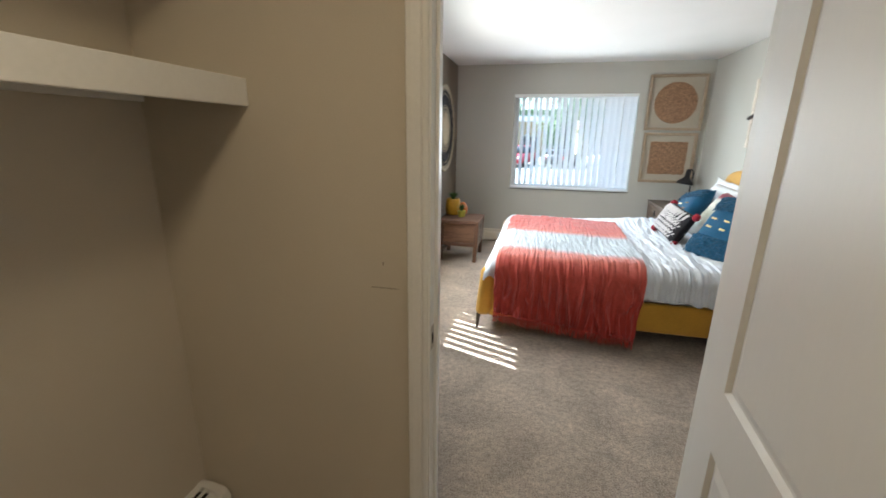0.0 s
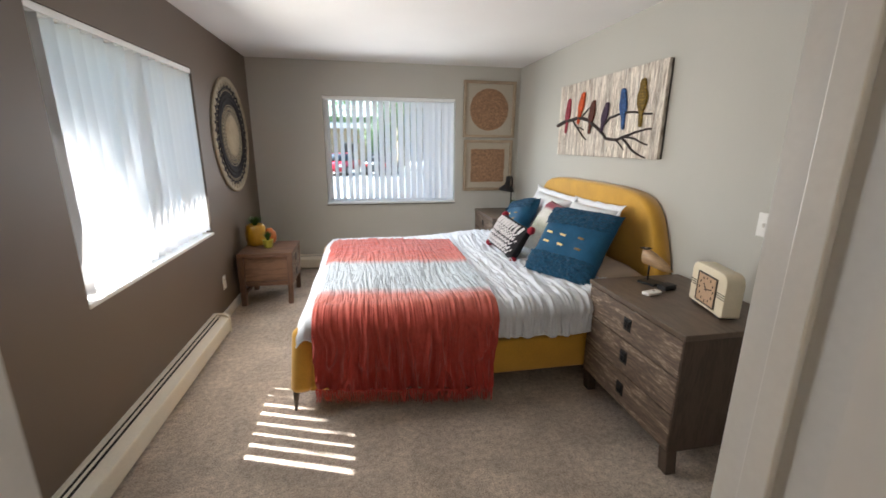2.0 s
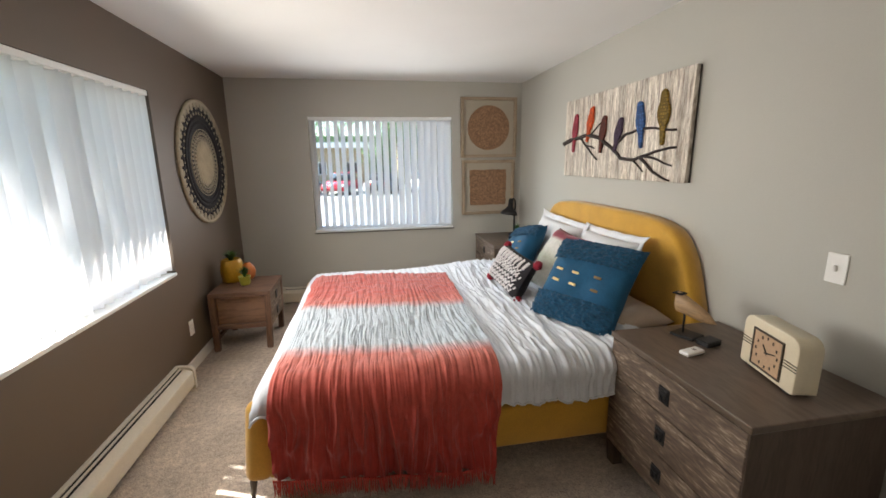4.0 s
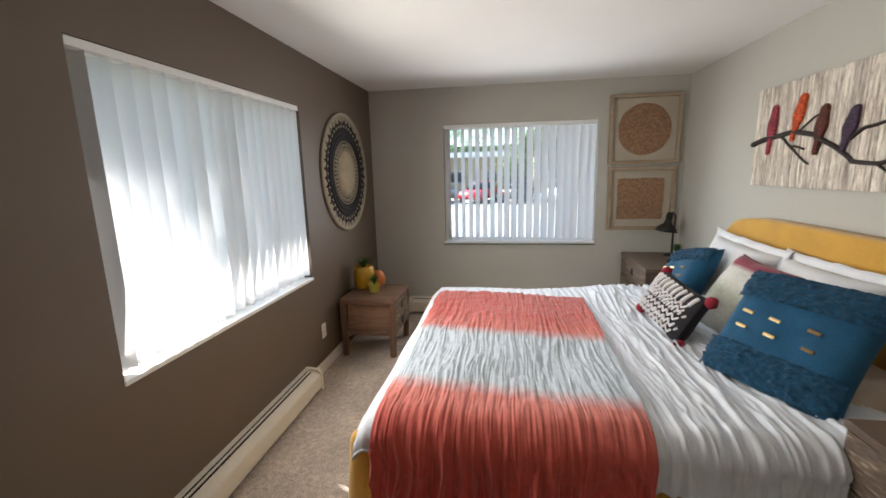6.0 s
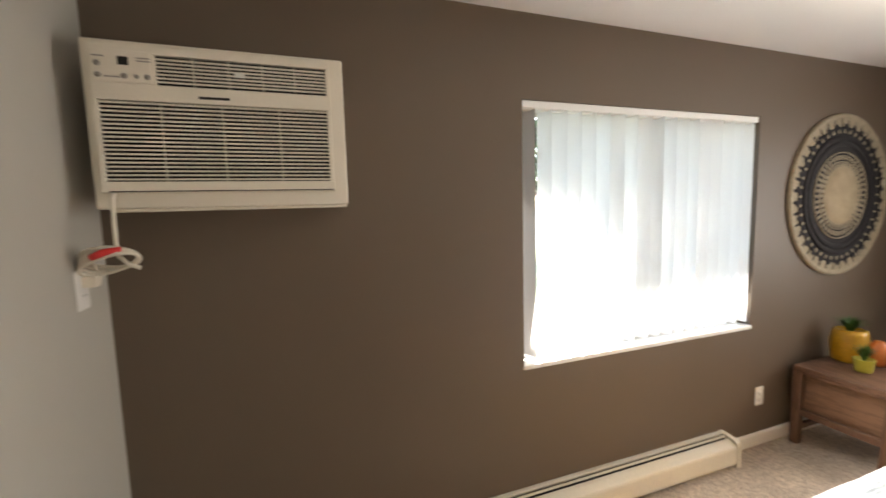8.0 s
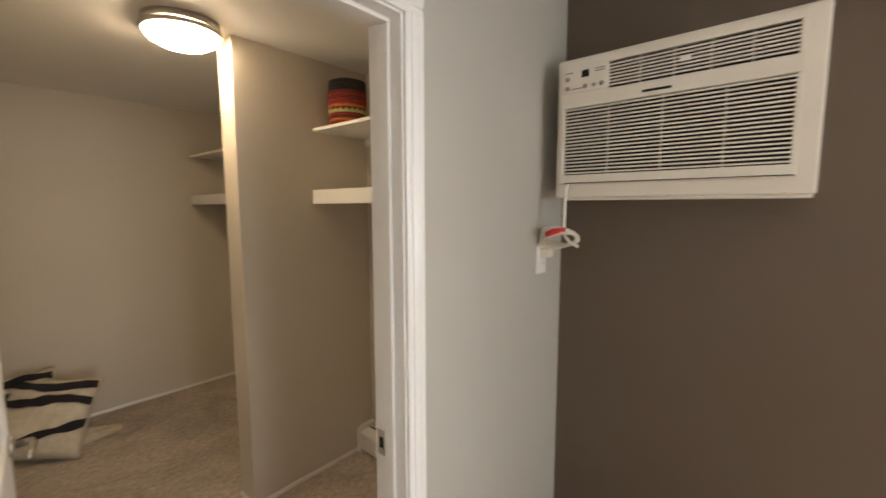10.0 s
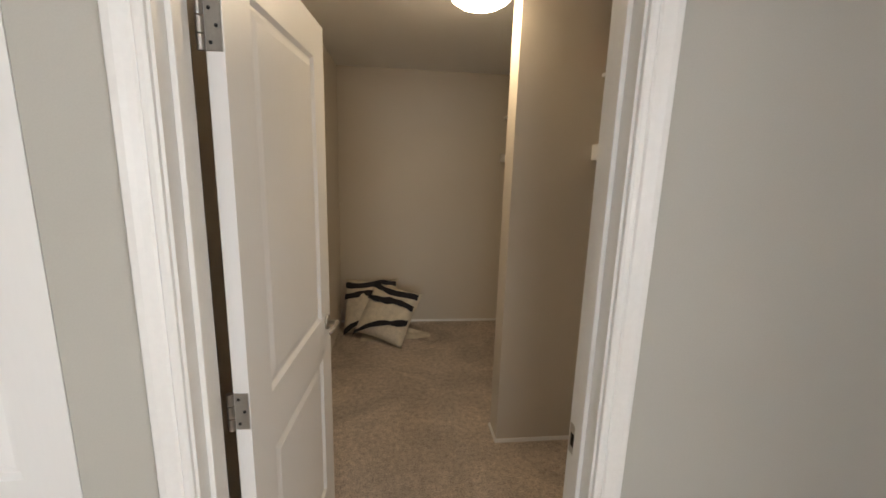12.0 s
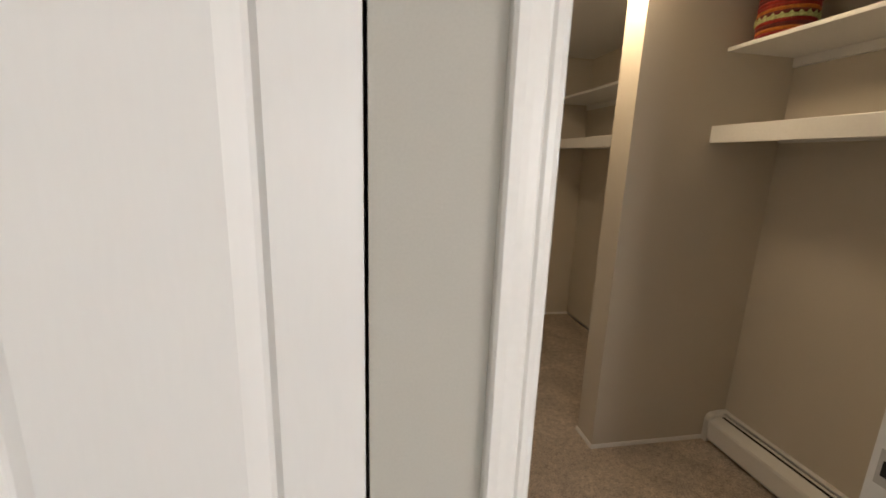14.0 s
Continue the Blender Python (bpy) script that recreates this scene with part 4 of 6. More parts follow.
bmesh.ops.bisect_plane(foot, geom=foot.verts[:] + foot.edges[:] + foot.faces[:], plane_co=(0, BY1 - 0.22, 0), plane_no=(0, 1, 0))
for v in foot.verts:
    if v.co.z > 0.40:
        near = min(1.0, min(abs(v.co.y - BY0), abs(BY1 - v.co.y)) / 0.22)
        v.co.z -= 0.075 * near * near
    v.co.x += 0.040 * max(0.0, (v.co.z - 0.13) / 0.40)
part("footboard", foot, M_MUSTARD, bed, "padded mustard velvet footboard", True)
part("slat_base", box(BX0 + 0.06, BY0 + 0.05, 0.20, 3.11, BY1 - 0.05, 0.26, 0.004, 1), M_SLOT, bed, "dark slatted base")
for x, y in ((0.81, 1.825), (0.81, 3.71), (3.06, 1.95), (3.06, 3.70)):
    part("leg", tube([(x, y, 0.0), (x + 0.012, y + 0.004, 0.145)], [0.009, 0.020], 10), M_BRASS_LEG, bed, "tapered dark metal leg", True)
mattress = thing("mattress", "white mattress in a fitted sheet on the bed", "mattress")
part("mattress_body", box(BX0 + 0.075, BY0 + 0.06, 0.262, 3.105, BY1 - 0.06, 0.565, 0.05, 4), M_SHEET, mattress, "", True)


def fold(x, y, k):
    """Crinkles that run along y: ridged, uneven, at two sizes."""
    wob = 0.03 * noise.noise(Vector((x * 3, y * 2.4, k)))
    a = noise.noise(Vector(((x + wob) * 36, y * 1.9, k + 3)))
    b = noise.noise(Vector(((x + wob) * 85, y * 5, k + 9)))
    c = noise.noise(Vector((x * 22, y * 17, k + 21)))
    swell = 0.6 + 0.8 * noise.noise(Vector((x * 5, y * 3, k + 30)))
    return (1 - abs(a)) ** 2 * 0.6 * swell + (1 - abs(b)) * 0.34 + c * 0.24


def rumple(x, y):
    """Pleats of loose gauze that run down the bed, lean a little, fork and die out."""
    wx = x + 0.05 * noise.noise(Vector((x * 3, y * 2.2, 40))) + 0.10 * y * noise.noise(Vector((x * 1.6, 0.4, 44)))
    a = 1 - abs(noise.noise(Vector((wx * 21, y * 1.7 + x * 2, 60))))
    b = 1 - abs(noise.noise(Vector((wx * 46, y * 3.6, 70))))
    c = noise.noise(Vector((wx * 80, y * 9, 80)))
    swell = 0.75 + 0.7 * noise.noise(Vector((x * 4, y * 3, 33)))
    return a ** 4 * 0.85 * swell + b ** 3 * 0.50 + c * 0.22


def drape(x, s, top, y_near, y_far, r):
    """Point on a cover at x, s metres along from its near fall: s = 0 at the near shoulder. Gives place and outward normal."""
    span = y_far - y_near
    if s < 0:
        return Vector((x, y_near - r, top - r + s)), Vector((0, -1, 0))
    arc = r * math.pi / 2
    if s < arc:
        a = s / r
        return Vector((x, y_near - r * math.cos(a), top - r + r * math.sin(a))), Vector((0, -math.cos(a), math.sin(a)))
    s -= arc
    if s < span:
        return Vector((x, y_near + s, top)), Vector((0, 0, 1))
    s -= span
    if s < arc:
        a = s / r
        return Vector((x, y_far + r * math.sin(a), top - r + r * math.cos(a))), Vector((0, math.sin(a), math.cos(a)))
    s -= arc
    return Vector((x, y_far + r, top - r - s)), Vector((0, 1, 0))


TOP, RAD = 0.595, 0.07
YN, YF = BY0 + 0.045, BY1 - 0.045


def duvet_point(u, v):
    x = BX0 + 0.045 + (2.86 - BX0 - 0.045) * u
    s0, s1 = -0.120 - 0.03 * noise.noise(Vector((x * 4, 0, 5))) - 0.014 * noise.noise(Vector((x * 19, 0, 6))), RAD * math.pi + (YF - YN) + 0.12
    s0 *= min(1.0, (u / 0.06) ** 2)
    s = s0 + (s1 - s0) * v
    p, nrm = drape(x, s, TOP, YN, YF, RAD)
    edge = min(1.0, u / 0.05)
    p.z -= 0.085 * (1 - edge) ** 2
    puff = 0.018 * noise.noise(Vector((x * 2.1, s * 2.1, 2))) + 0.03 * max(0.0, min(1, (x - 1.9) / 0.8)) * (1 if 0 < s < s1 - 0.2 else 0.4)
    return p + nrm * (0.004 + puff + (0.010 + 0.021 * max(0.0, min(1.0, (x - 1.96 - 0.04 * s) / 0.16))) * rumple(x, s))


duvet = thing("duvet", "white crinkled gauze duvet spread over the bed", "duvet")
part("cover", grid_mesh(340, 150, duvet_point), M_DUVET, duvet, "white crinkled gauze cover", True)
part("hem", tube([duvet_point(k / 160, 0.0) + Vector((0, -0.002, 0)) for k in range(161)], 0.006, 6), M_DUVET, duvet, "turned white hem", True)

PALE = (0.53, 0.60, 0.655)
M_THROW = banded("coral_and_white_dip_dye", [(1.847, (0.34, 0.022, 0.018)), (2.176, (0.50, 0.052, 0.036)), (2.486, (0.58, 0.092, 0.066)), (2.767, (0.66, 0.20, 0.155)), (2.886, PALE), (3.426, PALE), (3.546, (0.62, 0.15, 0.105)), (3.747, (0.56, 0.085, 0.058)), (4.226, (0.50, 0.07, 0.046))],
                 "YZ", 1.847, 4.226, wobble=0.07, fine=90, bump=0.5, stretch=(1, 0.3, 1), slant=0.11)


def throw_mesh():
    """The throw is laid out flat by its own length along y, so the dye follows the cloth, and then draped."""
    nu, nv = 300, 170
    me = bpy.data.meshes.new("cloth")
    verts, flat, faces = [], [], []
    for i in range(nu + 1):
        u = i / nu
        for j in range(nv + 1):
            v = j / nv
            s0 = -0.305 - 0.115 * u + 0.03 * noise.noise(Vector((u * 6, 0, 1)))
            s1 = RAD * math.pi / 2 + (3.36 - YN) + 0.10 * (1 - u)
            s = s0 + (s1 - s0) * v
            x = 0.945 + 1.05 * u + (0.035 * (s / 1.6) * (2 * u - 1) if s > 0 else 0.12 * s * (u - 0.2)) + 0.012 * noise.noise(Vector((u * 7, s * 3, 4)))
            p, nrm = drape(x, s, TOP, YN, YF, RAD)
            base = 0.018 * noise.noise(Vector((x * 2.1, s * 2.1, 2))) + 0.03 * max(0.0, min(1, (x - 1.9) / 0.8)) * (1 if s > 0 else 0.4)
            hang = max(0.0, min(1.0, (0.06 - s) / 0.22))
            pleat = (1 - abs(noise.noise(Vector((x * 17 + 1.2 * noise.noise(Vector((x * 3, s * 5, 8))), s * 2.6, 17))))) ** 2
            lift = 0.036 + base + (0.028 + 0.020 * hang) * fold(x * 0.9, s * 1.1, 7.0) + hang * (0.020 + 0.055 * pleat * pleat) - 0.02 * hang
            fall = max(0.0, 1 - (x - 0.925) / 0.08)
            if s > 0:
                p.z -= 0.05 * fall * fall
            verts.append(p + nrm * lift)
    for i in range(nu):
        for j in range(nv):
            a = i * (nv + 1) + j
            faces.append((a, a + nv + 1, a + nv + 2, a + 1))
    me.from_pydata(verts, [], faces)
    for p in me.polygons:
        p.use_smooth = True
    me.materials.append(M_THROW)
    return me


# dye bands are set by the height and depth on the bed: below the top the cloth is coral throughout
throw = thing("throw_blanket", "coral and white dip-dyed crinkled throw across the foot of the bed", "throw blanket")
cloth = new("cloth", throw_mesh())
cloth.parent = throw
fringe = bmesh.new()
rf = random.Random(5)
for k in range(230):
    u = (k + 0.5) / 230
    s0 = -0.305 - 0.115 * u + 0.03 * noise.noise(Vector((u * 6, 0, 1)))
    x = 0.945 + 1.05 * u + 0.12 * s0 * (u - 0.2)
    z = TOP - RAD + s0
    y = YN - RAD - 0.105
    dx, dy = rf.uniform(-0.012, 0.012), rf.uniform(-0.008, 0.010)
    ln = min(rf.uniform(0.05, 0.075), z - 0.004)
    tube([(x, y, z + 0.015), (x + dx * 0.5, y + dy * 0.6, z - ln * 0.5), (x + dx, y + dy, z - ln)], [0.0028, 0.0025, 0.0015], 4, fringe)
tagged(part("fringe", fringe, material("coral_fringe", (0.42, 0.05, 0.035), 0.9, vary=0.3, scale=30), throw, "coral yarn fringe"), kind="stuff")

M_BEIGE = material("beige_linen", (0.50, 0.41, 0.33), 0.9, vary=0.08, scale=10, fine=200, bump=0.25, dist=0.002)


# pillows
def pillow(label, mat, w, h, t, m, seed, group="bed pillows", name="pillow", power=0.55):
    root = thing(name, label, "pillow", m, group)
    part("cover", cushion(w, h, t, seed=seed, wrinkle=0.012, power=power), mat, root, "", True)
    return root


SHAM = "white linen pillow propped against the mustard headboard"


def sham(m, seed):
    """A filled pillow in a cover with a loose flat flange whose corners stand up."""
    p = pillow(SHAM, M_SHEET, 0.70, 0.45, 0.19, m, seed)
    bm = bmesh.new()
    n = 28
    rim = [(2 * i / n - 1, -1) for i in range(n)] + [(1, 2 * i / n - 1) for i in range(n)] + [(1 - 2 * i / n, 1) for i in range(n)] + [(-1, 1 - 2 * i / n) for i in range(n)]
    rows = []
    for k, (w, h) in enumerate(((0.335, 0.212), (0.365, 0.240), (0.395, 0.268))):
        row = []
        for a, b in rim:
            corner = (abs(a) * abs(b)) ** 6
            wave = noise.noise(Vector((a * 4 + seed, b * 4, k * 0.4)))
            drawn = 1 - 0.035 * (1 - corner) * k / 2 + 0.03 * corner * k / 2 + 0.02 * wave * k / 2
            row.append(bm.verts.new((a * w * drawn, b * h * drawn, 0.012 * wave * k)))
        rows.append(row)
    for r0, r1 in zip(rows, rows[1:]):
        for i in range(len(rim)):
            j = (i + 1) % len(rim)
            bm.faces.new((r0[i], r0[j], r1[j], r1[i]))
    ext = bmesh.ops.extrude_face_region(bm, geom=bm.faces[:])
    bmesh.ops.translate(bm, vec=(0, 0, 0.004), verts=[v for v in ext["geom"] if isinstance(v, bmesh.types.BMVert)])
    bmesh.ops.recalc_face_normals(bm, faces=bm.faces[:])
    part("flange", bm, M_SHEET, p, "loose white linen flange", True)


sham(lying((2.97, 2.56, 0.845), 176, 20, 2), 1)
sham(lying((2.96, 3.27, 0.845), 182, 20, -2), 2)
pillow("beige linen pillow lying flat at the headboard", M_BEIGE, 0.50, 0.36, 0.13, lying((2.91, 2.20, 0.64), 180, 82), 12)


def blue_pillow(m, label, w, seed):
    p = pillow(label, M_BLUE, w, w, 0.17, m, seed)
    for y0, y1 in ((-0.47, -0.20), (0.20, 0.47)):
        patch = grid_mesh(60, 30, lambda u, v: Vector((w * (u - 0.5) * 0.94, w * (y0 + (y1 - y0) * v),
                          cushion_z(w, w, 0.17, w * (u - 0.5) * 0.94, w * (y0 + (y1 - y0) * v)) + 0.004 + 0.030 * abs(noise.noise(Vector((u * 19 + seed, v * 10, y0)))))))
        part("tufting", patch, M_BLUE_TUFT, p, "raised teal tufted band", True)
    for i, (cx, cy) in enumerate(((-0.28, 0.07), (-0.07, 0.06), (0.19, 0.06), (-0.27, -0.06), (-0.05, -0.07), (0.21, -0.08))):
        x, y = cx * w, cy * w
        z = cushion_z(w, w, 0.17, x, y)
        part("stitch", moved(box(-0.024, -0.008, 0, 0.024, 0.008, 0.007, 0.003, 2), Matrix.Translation((x, y, z + 0.003)) @ pose(0, 0, 0, 0, 0, -6)), M_GOLD if cx < 0.1 else M_DULL_GOLD, p, "gold thread stitch block", True)
    return p


blue_pillow(lying((2.68, 2.21, 0.828), 206, 36, 0), "large teal blue cushion with tufted bands and gold stitches", 0.57, 21)
blue_pillow(lying((2.70, 3.36, 0.80), 180, 36, 17), "teal blue cushion with tufted bands leaning beside others", 0.47, 27)

M_STRIPE = banded("cream_and_crimson_stripe", [(-0.26, (0.62, 0.58, 0.46)), (-0.12, (0.70, 0.68, 0.60)), (0.0, (0.45, 0.46, 0.34)), (0.08, (0.72, 0.70, 0.64)), (0.15, (0.68, 0.66, 0.6)), (0.18, (0.30, 0.03, 0.06)), (0.27, (0.25, 0.02, 0.05))], "Y", -0.27, 0.27, wobble=0.02, fine=120)
pillow("cream textured cushion with a crimson end band", M_STRIPE, 0.48, 0.50, 0.18, lying((2.79, 2.80, 0.815), 188, 33, -4), 31)

M_WHITE_YARN = material("white_embroidery_yarn", (0.72, 0.69, 0.69), 0.9, vary=0.12, fine=160, bump=0.5, dist=0.003)
lum = pillow("black and white patterned lumbar cushion with crimson tassels", M_INK, 0.50, 0.30, 0.15, lying((2.44, 2.84, 0.765), 188, 28, -6), 41)
rl = random.Random(3)
LW, LH, LT = 0.50, 0.30, 0.15


def strip_on(pts, width, lift=0.004):
    """A yarn line on the lumbar cushion's face through points."""
    out = []
    for (x0, y0), (x1, y1) in zip(pts, pts[1:]):
        for k in range(7):
            x, y = x0 + (x1 - x0) * k / 6, y0 + (y1 - y0) * k / 6
            out.append((x, y, cushion_z(LW, LH, LT, x, y) + lift))
    return tube(out, width, 6)


ink = bmesh.new()
for k in range(9):
    x = -0.20 + 0.05 * k
    join(ink, strip_on([(x, 0.066), (x + 0.012, 0.125)], 0.013, 0.001))
for y in (0.050, 0.022, -0.030, -0.066, -0.105):
    pts = [(-0.225 + 0.025 * k, y + (0.013 if k % 2 else -0.013)) for k in range(18)]
    join(ink, strip_on(pts, 0.0062))
for y in (-0.005, -0.085):
    for k in range(16):
        x = -0.21 + 0.028 * k
        join(ink, strip_on([(x, y), (x + 0.012, y + 0.02)], 0.0060))
part("embroidery", ink, M_WHITE_YARN, lum, "white zigzag embroidery")
part("end_panel", grid_mesh(6, 20, lambda u, v: Vector((0.172 + 0.07 * u, -0.14 + 0.28 * v, cushion_z(LW, LH, LT, 0.172 + 0.07 * u, -0.14 + 0.28 * v) + 0.006))), M_INK, lum, "black end panel", True)
for sx, sy in ((1, 1), (1, -1), (-1, 1), (-1, -1)):
    tas = bmesh.new()
    bmesh.ops.create_icosphere(tas, subdivisions=2, radius=0.034)
    for v in tas.verts:
        v.co *= 1 + 0.35 * noise.noise(v.co * 60)
    moved(tas, Matrix.Translation((sx * LW * 0.5, sy * LH * 0.47, 0.0)))
    part("tassel", tas, M_CRIMSON, lum, "crimson pompom tassel", True)


# ---- nightstands ----
def chest(m, label, wide, deep, high, group):
    """Three-drawer weathered chest. Local: front towards -x, width along y, origin at its back-middle floor point."""
    root = thing("bedside_chest", label, "nightstand", m, group)
    t = 0.028
    leg = 0.13
    part("top", box(-deep - 0.008, -wide / 2 - 0.008, high - t, 0.0, wide / 2 + 0.008, high, 0.004, 2), M_DRESSER_TOP, root, "grey-brown oak top")
    for s in (-1, 1):
        y0 = s * wide / 2
        part("side_panel", box(-deep, min(y0, y0 - s * 0.022), leg, -0.004, max(y0, y0 - s * 0.022), high - t, 0.002, 1), M_DRESSER_SIDE, root, "oak side panel in a darker tone")
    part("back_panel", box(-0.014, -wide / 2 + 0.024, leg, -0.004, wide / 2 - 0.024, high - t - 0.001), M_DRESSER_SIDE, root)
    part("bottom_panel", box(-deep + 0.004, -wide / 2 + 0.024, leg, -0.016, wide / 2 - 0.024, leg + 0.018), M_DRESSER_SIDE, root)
    for x in (-deep + 0.03, -0.036):
        for s in (-1, 1):
            y = s * (wide / 2 - 0.030)
            lg = box(x - 0.028, y - 0.028, 0.0, x + 0.028, y + 0.028, leg, 0.003, 1)
            for v in lg.verts:
                if v.co.z < 0.02:
                    v.co.x += 0.012 * (1 if x > -deep / 2 else -1) * -1
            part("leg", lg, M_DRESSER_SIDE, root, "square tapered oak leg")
    n, gap = 3, 0.007
    z0, z1 = leg + 0.010, high - t - 0.006
    dh = (z1 - z0 - gap * (n - 1)) / n
    for k in range(n):
        a = z0 + k * (dh + gap)
        dr = part("drawer", box(-deep - 0.004, -wide / 2 + 0.006, a, -deep + 0.016, wide / 2 - 0.006, a + dh, 0.003, 2), M_DRESSER, root, "weathered oak drawer front with raised grain")
        c = a + dh / 2
        hp = box(-deep - 0.008, -0.030, c - 0.036, -deep - 0.003, 0.030, c + 0.036, 0.002, 1)
        h = part("pull_plate", hp, M_BLACK, dr, "square black iron recessed pull")
        cup = bmesh.new()
        box(-deep - 0.014, -0.024, c + 0.008, -deep - 0.007, 0.024, c + 0.028, 0.003, 2, cup)
        join(cup, moved(lathe([(0.012, -0.002), (0.017, -0.002), (0.017, 0.003), (0.012, 0.003), (0.012, -0.002)], 18), pose(-deep - 0.010, 0, c - 0.008, 0, 90, 0)))
        part("pull", cup, M_BLACK, dr, "black iron ring pull", True)
    return root


M_DRESSER_TOP = wood("grey_brown_oak_top", (0.135, 0.096, 0.070), (0.10, 0.07, 0.05), "Y", 0.9, 0.42)
chest(pose(3.20, 1.385, 0), "grey-brown weathered oak three-drawer bedside chest", 0.77, 0.605, 0.73, "bedside chests")
chest(pose(3.215, 4.405, 0), "grey-brown weathered oak chest in the corner beside the bed", 0.77, 0.545, 0.705, "bedside chests")


def side_table():
    """Reddish oak end table with two drawers facing +x and open framed ends with a recessed panel."""
    root = thing("side_table", "reddish brown oak side table with two drawers in the corner", "side table")
    x0, x1, y0, y1, h = 0.055, 0.548, 3.560, 4.075, 0.516
    part("tabletop", box(x0, y0, h - 0.030, x1, y1, h, 0.004, 2), M_NIGHT, root, "oak top")
    for x, lean in ((x0, 0.0), (x1 - 0.046, -0.022)):
        for y in (y0, y1 - 0.046):
            lg = box(x, y, 0.0, x + 0.046, y + 0.046, h - 0.030, 0.003, 1)
            for v in lg.verts:
                v.co.x += lean * (1 - v.co.z / h)
                v.co.x += (0.008 if v.co.x > x + 0.023 else -0.004) * (v.co.z / h) * (1 if lean == 0 else 0)
            part("leg", lg, M_NIGHT_V, root, "square oak leg")
    for y, back in ((y0, 1), (y1 - 0.034, -1)):
        part("rail", box(x0 + 0.050, y + 0.003, h - 0.046, x1 - 0.050, y + 0.034, h - 0.030, 0.002, 1), M_NIGHT, root)
        part("rail", box(x0 + 0.050, y + 0.003, 0.195, x1 - 0.055, y + 0.034, 0.236, 0.003, 1), M_NIGHT, root)
        yy = y + 0.050 if back > 0 else y - 0.030
        part("end_panel", box(x0 + 0.012, yy, 0.205, x1 - 0.050, yy + 0.014, h - 0.030), M_PALE_PANEL, root, "recessed pale oak end panel")
    part("back_panel", box(x0 + 0.012, y0 + 0.066, 0.20, x0 + 0.026, y1 - 0.066, h - 0.030), M_NIGHT, root)
    part("bottom_panel", box(x0 + 0.026, y0 + 0.036, 0.195, x1 - 0.026, y1 - 0.036, 0.205), M_NIGHT, root)
    part("stretcher", box(x0 + 0.008, y0 + 0.046, 0.085, x0 + 0.036, y1 - 0.046, 0.118, 0.003, 1), M_NIGHT, root, "low oak stretcher")
    for a, b in ((0.196, 0.336), (0.342, 0.482)):
        dr = part("drawer", box(x1 - 0.030, y0 + 0.048, a, x1 - 0.010, y1 - 0.048, b, 0.003, 1), M_DRESSER, root, "dark oak drawer front")
        c = (a + b) / 2
        part("pull_plate", box(x1 - 0.010, (y0 + y1) / 2 - 0.03, c - 0.034, x1 - 0.004, (y0 + y1) / 2 + 0.03, c + 0.034, 0.002, 1), M_BLACK, dr, "square black iron pull")
    return root


M_PALE_PANEL = wood("pale_reddish_oak_panel", (0.24, 0.135, 0.082), (0.17, 0.095, 0.058), "X", 1.0, 0.6)
M_NIGHT_V = wood("reddish_brown_oak_leg", (0.15, 0.08, 0.049), (0.09, 0.05, 0.031), "Z", 1.2, 0.55)
side_table()


def blades(n, r, h, spread, seed, bm=None, width=0.006, base=0.02):
    """A tuft of curved leaf blades from the origin."""
    rr = random.Random(seed)
    own = bmesh.new()
    for k in range(n):
        a = rr.uniform(0, 2 * math.pi)
        sp = rr.uniform(0.15, 1.0) * spread
        hh = h * rr.uniform(0.6, 1.0)
        d = Vector((math.cos(a), math.sin(a), 0))
        sd = Vector((-d.y, d.x, 0))
        prev = None
        for i in range(6):
            t = i / 5
            c = d * (base * rr.random() * 0.2 + r + sp * t * t) + Vector((0, 0, hh * (t - 0.25 * t * t * (sp / max(spread, 1e-4)))))
            w = width * (1 - t * 0.92) * (0.8 + 0.4 * math.sin(t * 3))
            q = (own.verts.new(c - sd * w + d * 0.0), own.verts.new(c + sd * w))
            if prev:
                own.faces.new((prev[0], prev[1], q[1], q[0]))
            prev = q
    return join(bm, own)


pine = thing("pineapple_vase", "yellow ceramic pineapple jar with green leaf crown", "ornament", pose(0.150, 3.945, 0.516))
M_YELLOW = material("yellow_glaze", (0.46, 0.25, 0.012), 0.3, vary=0.2, scale=12, fine=60, bump=0.1, dist=0.002)
body = lathe([(0, 0), (0.074, 0), (0.086, 0.012), (0.093, 0.06), (0.094, 0.13), (0.089, 0.185), (0.080, 0.205), (0.070, 0.210), (0.066, 0.200), (0, 0.198)], 40)
for v in body.verts:
    r = math.hypot(v.co.x, v.co.y)
    if r > 0.03:
        a = math.atan2(v.co.y, v.co.x)
        k = 1 + 0.05 * math.cos(10 * a + v.co.z * 60)
        v.co.x *= k
        v.co.y *= k
part("jar", body, M_YELLOW, pine, "yellow glazed quilted jar", True)
part("crown", moved(blades(110, 0.012, 0.105, 0.095, 4, width=0.012), Matrix.Translation((0, 0, 0.198))), M_LEAF, pine, "green ceramic leaf crown", True)
pot = thing("potted_plant", "small green plant in a yellow-green glazed pot", "potted plant", pose(0.292, 3.800, 0.516))
part("pot", lathe([(0, 0), (0.036, 0), (0.042, 0.012), (0.050, 0.075), (0.053, 0.08), (0.047, 0.082), (0.043, 0.07), (0, 0.068)], 28), material("lime_glaze", (0.42, 0.38, 0.05), 0.35, vary=0.15, bump=0.05), pot, "yellow-green glazed pot", True)
part("foliage", moved(blades(160, 0.004, 0.110, 0.065, 9, width=0.006), Matrix.Translation((0, 0, 0.068))), M_LEAF, pot, "tuft of small green leaves", True)
